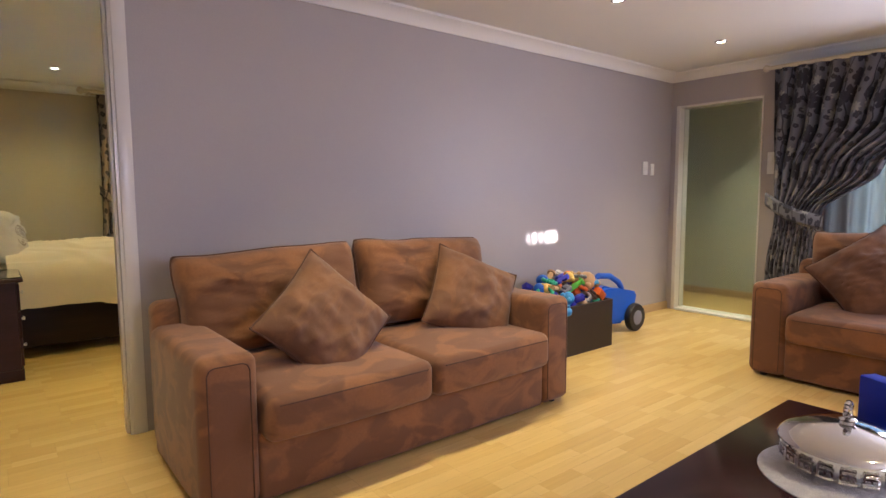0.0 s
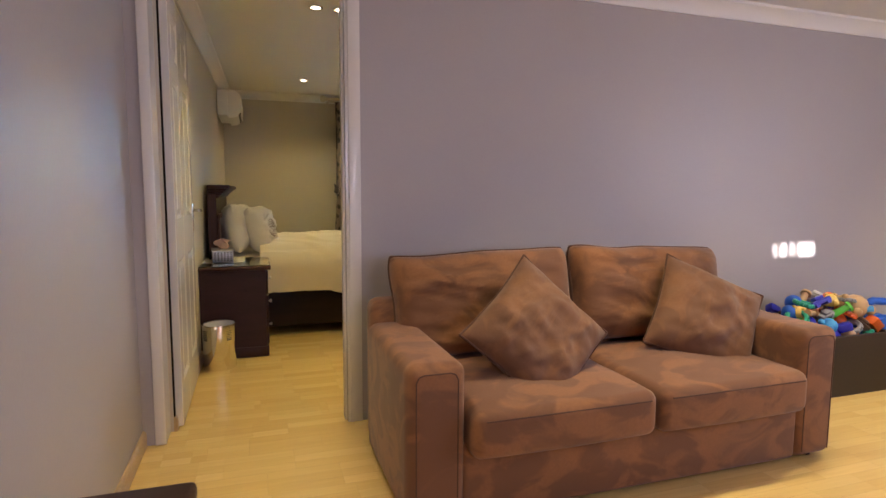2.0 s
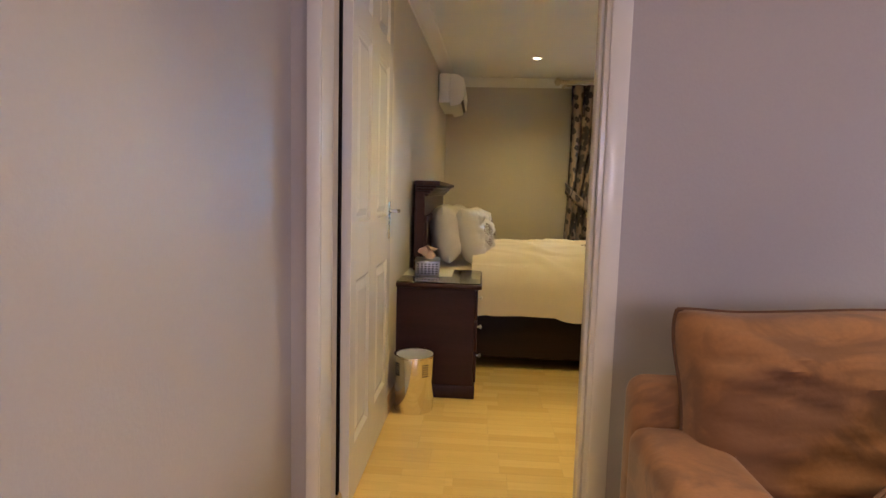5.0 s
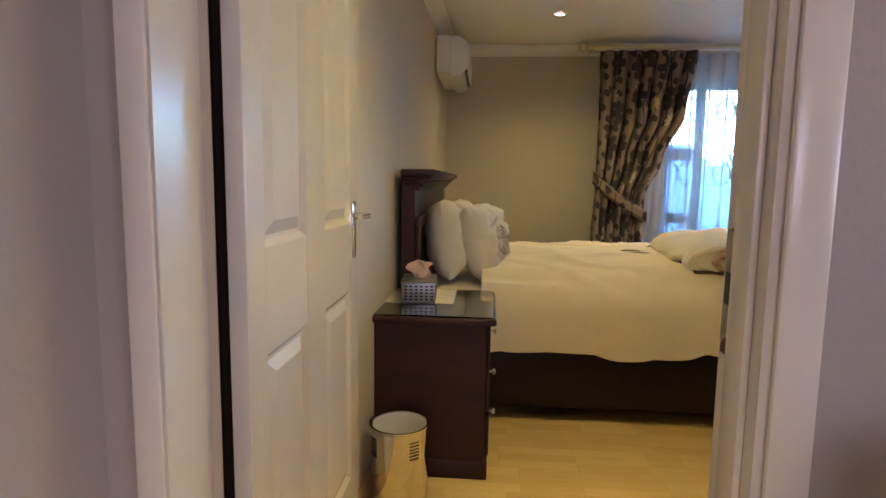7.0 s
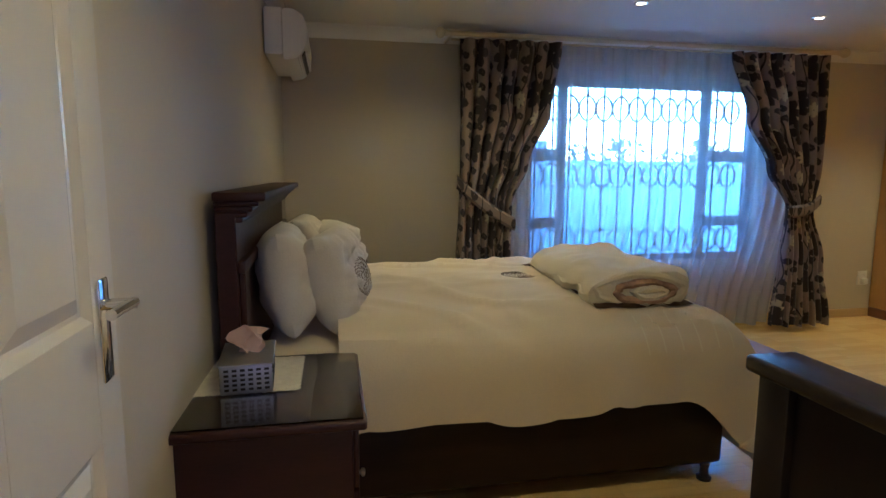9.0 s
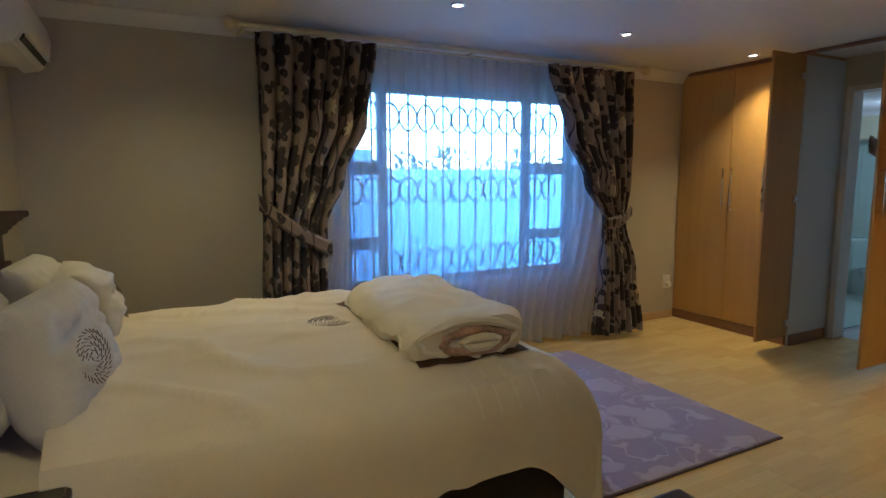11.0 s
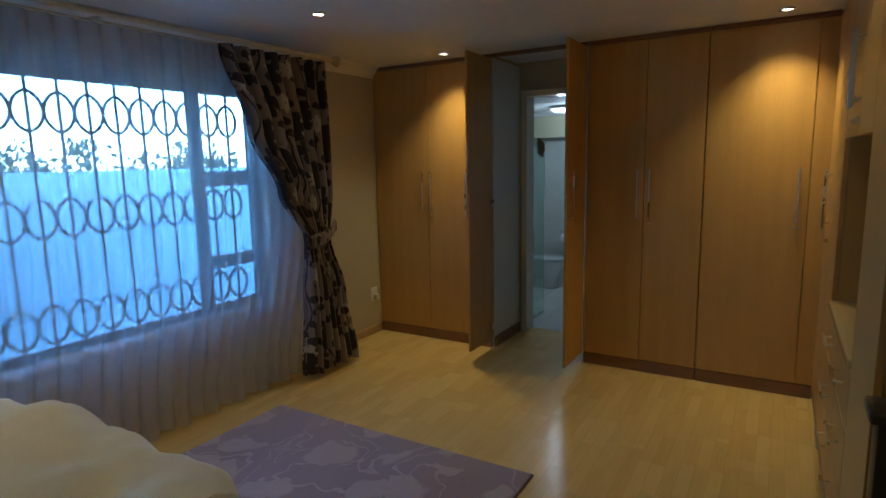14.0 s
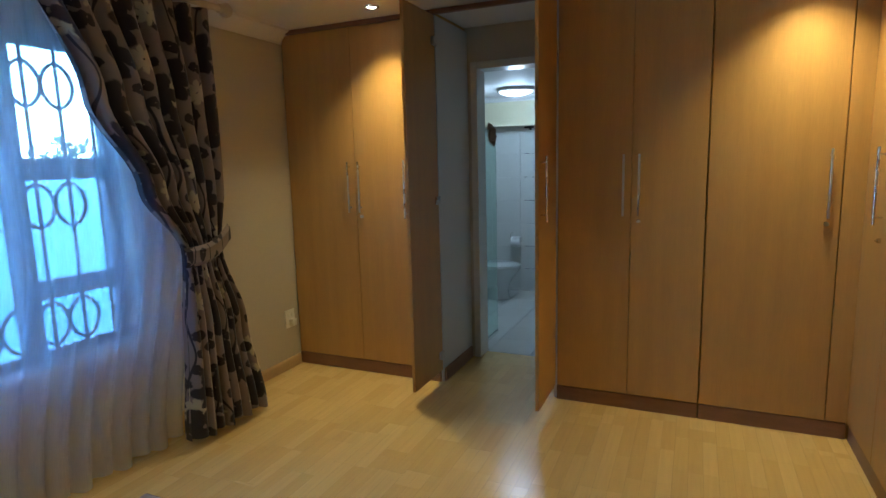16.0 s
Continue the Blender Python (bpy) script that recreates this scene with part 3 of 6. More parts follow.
for a, b, hx in ((DX_0, xm, xm - 0.05), (xm, DX_1, xm + 0.05)):
    d = part("door", box(BM(), a + 0.002, b - 0.002, YU - 0.02, YU, 1.60, H - 0.034, 0.0015, 1), BEECH, wc, smooth=False)
    bar_handle(d, (hx, YU, 1.72), (hx, YU, 1.99), (0, 0.032, 0))
    knob_lock(d, (hx, YU, 1.66), (0, 0.02, 0))
hu = thing("tall_cupboard", "tall beech-laminate cupboard beside the desk", "cupboard")
part("carcass", box(BM(), 2.55, DX_0 - 0.002, YB + 0.002, YU - 0.022, 0.0, H - 0.002), BEECH, hu, smooth=False)
part("door", box(BM(), 2.552, DX_0 - 0.004, YU - 0.02, YU, 0.09, H - 0.034, 0.0015, 1), BEECH, hu, smooth=False)

# ---- bed ----
def cushion(bm, sx, sy, sz, m, puff=0.5, n=14, wave=0.0, seed=0, corner=2.6, pinch=0.35, soft=0.0):
    """A stuffed cushion: a pillow shape, thin at the rim and ears at the corners."""
    top, bot = {}, {}
    for i in range(n + 1):
        for j in range(n + 1):
            u, v = 2 * i / n - 1, 2 * j / n - 1
            h = max(0.0, (1 - abs(u) ** corner) * (1 - abs(v) ** corner)) ** puff
            k = 1 - pinch * 0.12 * ((1 - u * u) if abs(v) > abs(u) else (1 - v * v)) * max(abs(u), abs(v)) ** 3
            k *= 1 - soft * abs(u * v) ** 4
            q = noise.noise(Vector((u * 2.1 + seed, v * 2.1, seed * 1.7)))
            q2 = noise.noise(Vector((u * 5 + seed, v * 5, seed * 0.7 + 9)))
            q3 = noise.noise(Vector((u * 3.2 + v * 5.5 + seed, (u - v) * 1.1, seed + 4.0)))
            q2 -= 1.1 * max(0.0, 0.22 - abs(q3)) / 0.22 * (0.5 + 0.5 * q)
            dz = wave * (q + 0.4 * q2) * min(1, 2.0 * (1 - max(abs(u), abs(v))) + 0.15)
            x, y = u * sx / 2 * k, v * sy / 2 * k + soft * 0.45 * sy * max(0, v) ** 2 * noise.noise(Vector((u * 1.6 + seed, 0.5, 3.0)))
            top[i, j] = bm.verts.new(m @ Vector((x, y, sz / 2 * h + dz)))
            edge = i in (0, n) or j in (0, n)
            bot[i, j] = top[i, j] if edge else bm.verts.new(m @ Vector((x, y, -sz / 2 * h + dz * 0.4)))
    for i in range(n):
        for j in range(n):
            bm.faces.new((top[i, j], top[i + 1, j], top[i + 1, j + 1], top[i, j + 1]))
            bm.faces.new((bot[i, j + 1], bot[i + 1, j + 1], bot[i + 1, j], bot[i, j]))
    return bm


def welt(sx, sy, n, wave, seed, pinch, soft):
    """The line of a cushion's rim up one side, along its upper edge and down the other."""
    out = []
    for u, v in [(-1, 2 * j / n - 1) for j in range(n // 4, n + 1)] + [(2 * i / n - 1, 1) for i in range(1, n + 1)] + [(1, 2 * j / n - 1) for j in range(n - 1, n // 4, -1)]:
        k = 1 - pinch * 0.12 * ((1 - u * u) if abs(v) > abs(u) else (1 - v * v))
        k *= 1 - soft * abs(u * v) ** 4
        q = noise.noise(Vector((u * 2.1 + seed, v * 2.1, seed * 1.7))) + 0.4 * noise.noise(Vector((u * 5 + seed, v * 5, seed * 0.7 + 9)))
        out.append((u * sx / 2 * k, v * sy / 2 * k + soft * 0.45 * sy * max(0, v) ** 2 * noise.noise(Vector((u * 1.6 + seed, 0.5, 3.0))), wave * q * 0.15))
    return out


BY0, BY1, BXF = 4.93, 6.47, 1.60
bed = thing("bed", "double bed with a dark wooden base and cream duvet", "bed")
part("base", box(BM(), -0.28, BXF, BY0, BY1, 0.075, 0.405, 0.02, 3), paint("bed_base_wood", (0.014, 0.0062, 0.006), 0.45, vary=0.4, scale=2, fine=25, stretch=(0.6, 8, 8), bump=0.06, spec=0.3), bed, "dark ribbed wooden bed base")
part("mattress", box(BM(), -0.28, BXF, BY0 + 0.005, BY1 - 0.005, 0.40, 0.66, 0.05, 4), LINEN, bed)
for x, y in ((-0.15, BY0 + 0.05), (1.53, BY0 + 0.02), (-0.15, BY1 - 0.05), (1.53, BY1 - 0.05)):
    part("leg", turned(BM(), ((0.03, 0), (0.032, 0.012), (0.02, 0.02), (0.017, 0.05), (0.022, 0.076)), 14, (x, y, 0)), BLACK, bed, "black castor foot")


DU_X0, DU_X1, DU_Y0, DU_Y1, DU_Z = 0.0, BXF + 0.12, BY0 - 0.035, BY1 + 0.035, 0.735


def fall_over(past, r=0.19):
    """How far a cloth goes out and down, that many metres past an edge, round a soft bend."""
    s = past + r
    if s < r * math.pi / 2:
        return r * math.sin(s / r) - r, r * (1 - math.cos(s / r))
    return 0.0, r + (s - r * math.pi / 2)


def duvet_point(u, v):
    """Where the duvet lies, u metres from its head end and v from its near edge."""
    W = DU_Y1 - DU_Y0
    x, y = DU_X0 + u, DU_Y0 + v
    vy, sgn = (-v, -1) if v < W / 2 else (v - W, 1)
    fy = fx = 0.0
    if vy > -0.19:
        o, fy = fall_over(vy)
        y = (DU_Y0 if sgn < 0 else DU_Y1) + sgn * o
    if u - (DU_X1 - DU_X0) > -0.30:
        o, fx = fall_over(u - (DU_X1 - DU_X0), 0.30)
        x = DU_X1 + o
    z = DU_Z - (fx ** 3 + fy ** 3) ** (1 / 3)
    z += noise.noise(Vector((u * 2.2, v * 1.6, 0.3))) * 0.016 + noise.noise(Vector((u * 5 + v * 2, v * 5, 2.3))) * 0.007
    z += 0.010 * (1 - abs(noise.noise(Vector((u * 3 - v * 2, v * 3.5 + u, 7.1))))) ** 8
    z += 0.022 * max(0.0, 1 - abs(noise.noise(Vector((u * 1.7 + v * 2.6, v * 1.2 - u * 0.8, 3.7)))) * 4) ** 2 * min(1.0, u * 3)
    z += 0.03 * math.exp(-((y - 5.7) / 0.5) ** 2)
    if fy > 0.05:
        w_ = math.sin(u * 9 + 6.0 * noise.noise(Vector((u * 1.5, 4, 0)))) * 0.012 * min(1, fy * 3)
        y += sgn * (w_ + 0.02)
        z += 0.010 * math.sin(u * 5.3 + 1)
    if fx > 0.05:
        x += math.sin(v * 10) * 0.015 * min(1, fx * 3)
    return x, y, z


def draped(bm):
    """The duvet: over the top, down both sides and over the foot, with folds."""
    nx, ny, side, foot = 90, 96, 0.29, 0.52
    V = {}
    for i in range(nx + 1):
        for j in range(ny + 1):
            u = i / nx * (DU_X1 - DU_X0 + foot)
            k = min(1.0, max(0.0, (u - 1.35) / 0.4))
            drop = side + 0.22 * k * k * (3 - 2 * k)        # hangs lower towards the foot
            V[i, j] = bm.verts.new(duvet_point(u, -drop + j / ny * (DU_Y1 - DU_Y0 + 2 * drop)))
    for i in range(nx):
        for j in range(ny):
            bm.faces.new((V[i, j], V[i + 1, j], V[i + 1, j + 1], V[i, j + 1]))
    bmesh.ops.recalc_face_normals(bm, faces=bm.faces)
    bmesh.ops.solidify(bm, geom=bm.faces[:], thickness=0.012)
    return bm


duvet = solid("duvet", draped(BM()), LINEN, "cream cotton duvet draped over the bed", "duvet")
XH = -0.375
hb = thing("headboard", "dark mahogany headboard with a moulded cornice against the wall", "headboard")
part("panel", box(BM(), XH + 0.0, XH + 0.063, 4.78, 6.50, 0.0, 1.17, 0.004, 1), MAHOG, hb)
part("rail", box(BM(), XH + 0.063, XH + 0.088, 4.78, 6.50, 0.98, 1.02, 0.006, 2), MAHOG, hb)
part("stile", box(BM(), XH + 0.063, XH + 0.083, 4.80, 4.90, 0.0, 0.98, 0.004, 1), MAHOG, hb)
part("stile", box(BM(), XH + 0.063, XH + 0.083, 6.40, 6.50, 0.0, 0.98, 0.004, 1), MAHOG, hb)
crown = BM()
for k, (o, z0, z1) in enumerate(((0.085, 1.14, 1.16), (0.10, 1.158, 1.178), (0.118, 1.176, 1.196), (0.138, 1.194, 1.212), (0.16, 1.21, 1.24))):
    box(crown, XH, XH + o, 4.80 - o * 0.5 + 0.03, 6.50 + o * 0.5 - 0.03, z0, z1, 0.008, 2)
part("crown", crown, MAHOG, hb)

PILLOWS = []
for k, (x, y, z, ry, rz, s) in enumerate(((-0.20, 5.30, 0.885, 82, 3, 0.86), (0.005, 5.33, 0.875, 76, -10, 0.84), (-0.16, 6.10, 0.895, 78, -3, 0.74), (0.02, 6.04, 0.875, 72, 8, 0.72))):
    bm = cushion(BM(), 0.46 * s, 0.68 * s, 0.22, Matrix.Identity(4), 0.46, 44, 0.036, k * 3.1 + 1, 3.2, 0.25, 0.0)
    p = solid("pillow", bm, PILLOW, "plump ivory cotton pillow propped against the headboard", "pillow", group="pillows on the bed")
    p.matrix_world = pose(x, y, z, 0, ry, rz)
    PILLOWS.append(p)

# ---- nightstand ----
ns = thing("nightstand", "dark mahogany bedside pedestal with a glass top", "nightstand")
part("body", box(BM(), XB + 0.02, 0.028, 4.355, 4.90, 0.06, 0.635, 0.004, 1), MAHOG, ns)
part("plinth", box(BM(), XB + 0.018, 0.04, 4.345, 4.90, 0.0, 0.075, 0.006, 2), MAHOG, ns)
part("top", box(BM(), XB + 0.016, 0.065, 4.325, 4.905, 0.635, 0.662, 0.008, 3), MAHOG, ns)
part("glass_sheet", box(BM(), XB + 0.025, 0.055, 4.335, 4.895, 0.6625, 0.668, 0.002, 1), glassy("table_glass", (0.9, 0.95, 0.93)), ns, "clear glass sheet")
for z0, z1 in ((0.09, 0.26), (0.27, 0.44), (0.45, 0.62)):
    dr = part("drawer", box(BM(), 0.028, 0.044, 4.375, 4.885, z0, z1, 0.004, 2), MAHOG, ns)
    part("knob", turned(BM(), ((0.006, 0), (0.006, 0.012), (0.014, 0.018), (0.012, 0.026), (0.004, 0.028)), 12), STEEL, dr).matrix_basis = pose(0.044, 4.63, (z0 + z1) / 2, 0, 90, 0)

# ---- dark daybed at the partition ----
db = thing("wooden_daybed", "near-black wooden daybed with tall capped end panels", "daybed")
for x0, s in ((0.83, 1), (2.36, 1)):
    e = part("end_panel", box(BM(), x0 + 0.02, x0 + 0.055, 3.20, 3.84, 0.12, 0.90), DARKWOOD, db)
    for y0, y1 in ((3.14, 3.22), (3.80, 3.88)):
        part("post", box(BM(), x0, x0 + 0.08, y0, y1, 0, 0.90, 0.006, 2), DARKWOOD, e)
    part("cap", box(BM(), x0 - 0.02, x0 + 0.10, 3.135, 3.90, 0.90, 0.935, 0.01, 3), DARKWOOD, e)
part("seat", box(BM(), 0.90, 2.37, 3.16, 3.80, 0.28, 0.42, 0.02, 3), DARKWOOD, db)
part("back_rail", box(BM(), 0.90, 2.37, 3.14, 3.20, 0.42, 0.86, 0.01, 2), DARKWOOD, db)

# ---- sofas ----
def sofa(width, name_label):
    """Two-seat sofa; front to -y, left end at x = 0, front at y = 0."""
    s = thing("sofa", name_label, "sofa", group="brown suede sofas")
    D, A = 0.86, 0.22
    part("base", box(BM(), A - 0.01, width - A + 0.01, 0.012, D - 0.02, 0.02, 0.30, 0.02, 3), SUEDE, s)
    part("back_frame", box(BM(), 0.02, width - 0.02, D - 0.16, D, 0.02, 0.70, 0.05, 4), SUEDE, s)
    for x0 in (0, width - A):
        arm = BM()
        box(arm, x0, x0 + A, 0.0, D - 0.14, 0.02, 0.605, 0.045, 5)
        a = part("arm", arm, SUEDE, s)
        pip = BM()
        n = 0
        path = [(x0 + 0.034, 0.05), (x0 + 0.034, 0.545), (x0 + 0.044, 0.565), (x0 + 0.062, 0.572), (x0 + A - 0.062, 0.572), (x0 + A - 0.044, 0.565), (x0 + A - 0.034, 0.545), (x0 + A - 0.034, 0.05)]
        for (xa, za), (xb, zb) in zip(path, path[1:]):
            tube(pip, (xa, 0.001, za), (xb, 0.001, zb), 0.0025, n=8)
        part("piping", pip, SUEDE_D, a)
    w2 = (width - 2 * A) / 2
    for k in range(2):
        x0 = A + k * w2
        seat = box(BM(), x0 + 0.004, x0 + w2 - 0.004, -0.055, D - 0.18, 0.255, 0.435, 0.045, 5)
        bmesh.ops.subdivide_edges(seat, edges=[e for e in seat.edges if e.calc_length() > 0.2], cuts=5, use_grid_fill=True)
        for v in seat.verts:
            u, t = (v.co.x - x0) / w2 * 2 - 1, (v.co.y / (D - 0.18)) * 2 - 1
            if v.co.z > 0.38:
                v.co.z += 0.03 * max(0, 1 - u * u) * max(0, 1 - t * t) + 0.008 * noise.noise(v.co * 5)
            if v.co.y < 0:
                v.co.y -= 0.012 * max(0, 1 - u * u)
        c = part("seat_cushion", seat, SUEDE, s)
        part("seam", tube(BM(), (x0 + 0.05, -0.062, 0.405), (x0 + w2 - 0.05, -0.062, 0.405), 0.003, n=8), SUEDE_D, c)
        bw, bh = (width - 0.15) / 2 + 0.045, 0.51
        bm = cushion(BM(), bw, bh, 0.30, Matrix.Identity(4), 0.44, 40, 0.032, k * 5 + 2, 3.6, 0.75, 0.09)
        c = part("back_cushion", bm, SUEDE, s)
        c.matrix_basis = pose(0.08 + bw / 2 + k * (bw - 0.05), D - 0.17, 0.675, 77, -2 + 4 * k, 0)
        pip = BM()
        rim = welt(bw, bh, 40, 0.032, k * 5 + 2, 0.75, 0.09)
        for p, q in zip(rim, rim[1:]):
            tube(pip, p, q, 0.0055, n=8)
        part("piping", pip, SUEDE_D, c)
    for x in (0.08, width - 0.08):
        for y in (0.07, D - 0.07):
            part("foot", turned(BM(), ((0.022, 0), (0.025, 0.04)), 12, (x, y, 0)), BLACK, s)
    return s


s1 = sofa(2.0, "brown suede two-seater sofa with plump back cushions")
s1.matrix_world = pose(0.435, 1.915, 0)
s2 = copy_thing(s1, pose(3.72, 1.50, 0, 0, 0, -90))

# ---- recessed downlights ----
GLOW = glow("halogen_bulb", (1.0, 0.85, 0.6), 1.0)
proto = thing("downlight", "small recessed halogen downlight with a chrome rim", "ceiling light", group="recessed downlights")
part("rim", turned(BM(), ((0.030, -0.002), (0.034, -0.008), (0.044, -0.006), (0.046, 0.0)), 28, close=False), CHROME, proto)
part("bulb", turned(BM(), ((0.0305, -0.003), (0.02, -0.006), (0.002, -0.007)), 20), GLOW, proto)
# (0.05, 2.03) is unseen, added to brighten the lounge's left wall and floor
DOWN = [(0.485, 6.29), (1.875, 6.27), (3.21, 6.33), (4.62, 6.37), (4.63, 4.14), (0.36, 3.86), (0.51, 3.86), (3.21, 4.14), (4.435, 2.10), (2.98, 2.03), (1.5, 2.03), (0.05, 2.03), (1.5, -0.6), (3.6, -0.6), (5.85, 2.5)]
for k, (x, y) in enumerate(DOWN):
    m = pose(x, y, H - 0.0005)
    if k == 0:
        proto.matrix_world = m
    else:
        copy_thing(proto, m)
    by_cupboard = x > 4.6 and y > YB
    e = (2.4 if y < 4 and x < 1 else 7.0 if by_cupboard else 0.8 if x > 3 else 3.3) if y > YB else 6.6 if x > 1 else 4.4
    passage = x > 5.5
    lamp("downlight_beam", "SPOT", 4.0 if passage else e, (1.0, 0.92, 0.68) if passage else WARM if y > YB else LOUNGE_WARM, pose(x, y, H - 0.012), spot=102 if by_cupboard else 136 if y > YB else 86, blend=1.0, soft=0.045)

# ---- floor boards ----
def boards():
    """Three-strip beech laminate: short staves that differ a little, under a satin lacquer."""
    m = bpy.data.materials.new("beech_floor_board")
    m.use_nodes = True
    n, ln = m.node_tree.nodes, m.node_tree.links.new
    p = n["Principled BSDF"]
    co, info, add = n.new("ShaderNodeTexCoord"), n.new("ShaderNodeObjectInfo"), n.new("ShaderNodeVectorMath")
    sc = n.new("ShaderNodeVectorMath")
    sc.operation = "SCALE"
    comb = n.new("ShaderNodeCombineXYZ")
    ln(info.outputs["Random"], comb.inputs["X"])
    ln(info.outputs["Random"], comb.inputs["Z"])
    ln(comb.outputs[0], sc.inputs[0])
    sc.inputs["Scale"].default_value = 37.0
    ln(co.outputs["Object"], add.inputs[0]); ln(sc.outputs[0], add.inputs[1])
    br = n.new("ShaderNodeTexBrick")
    br.offset, br.offset_frequency = 0.37, 1
    br.inputs["Color1"].default_value = (0.62, 0.425, 0.15, 1)
    br.inputs["Color2"].default_value = (0.71, 0.51, 0.20, 1)
    br.inputs["Mortar"].default_value = (0.50, 0.35, 0.15, 1)
    br.inputs["Scale"].default_value = 1.0
    br.inputs["Mortar Size"].default_value = 0.0006
    br.inputs["Bias"].default_value = 0.0
    br.inputs["Brick Width"].default_value = 0.33
    br.inputs["Row Height"].default_value = BW / 3
    ln(add.outputs[0], br.inputs["Vector"])
    mp = n.new("ShaderNodeMapping")
    mp.inputs["Scale"].default_value = (2.0, 30, 30)
    ln(add.outputs[0], mp.inputs["Vector"])
    gr = n.new("ShaderNodeTexNoise")
    gr.inputs["Scale"].default_value, gr.inputs["Detail"].default_value = 2.0, 5
    ln(mp.outputs[0], gr.inputs["Vector"])
    mr = n.new("ShaderNodeMapRange")
    mr.inputs["To Min"].default_value, mr.inputs["To Max"].default_value = 0.90, 1.10
    ln(gr.outputs["Fac"], mr.inputs["Value"])
    hsv = n.new("ShaderNodeHueSaturation")
    ln(mr.outputs["Result"], hsv.inputs["Value"])
    ln(br.outputs["Color"], hsv.inputs["Color"])
    ln(hsv.outputs["Color"], p.inputs["Base Color"])
    sm = n.new("ShaderNodeTexNoise")
    sm.inputs["Scale"].default_value = 2.5
    ln(co.outputs["Object"], sm.inputs["Vector"])
    rr = n.new("ShaderNodeMapRange")
    rr.inputs["To Min"].default_value, rr.inputs["To Max"].default_value = 0.18, 0.30
    ln(sm.outputs["Fac"], rr.inputs["Value"])
    ln(rr.outputs["Result"], p.inputs["Roughness"])
    return m


BW, BL = 0.192, 1.285
OAK = boards()
floor_ob = bpy.data.objects["floor"]
board = mesh_of("floor_board", box(BM(), 0.0002, BL - 0.0002, 0.0002, BW - 0.0002, -0.014, 0.0), OAK, smooth=False)
rng = random.Random(4)
y = YS
while y < YF - 0.02:
    x = -0.75 - rng.random() * 1.2
    wd = min(BW, YF - y)
    while x < 6.45:
        a, b = max(x, -0.75), min(x + BL, 6.45 if y < 3.6 else BX0 + 0.14)
        if b - a > 0.02:
            o = new("floor_board", board)
            o.parent = floor_ob
            o.matrix_basis = Matrix.Translation((a, y, 0)) @ Matrix.Diagonal(((b - a) / BL, wd / BW, 1, 1))
        x += BL
    y += BW

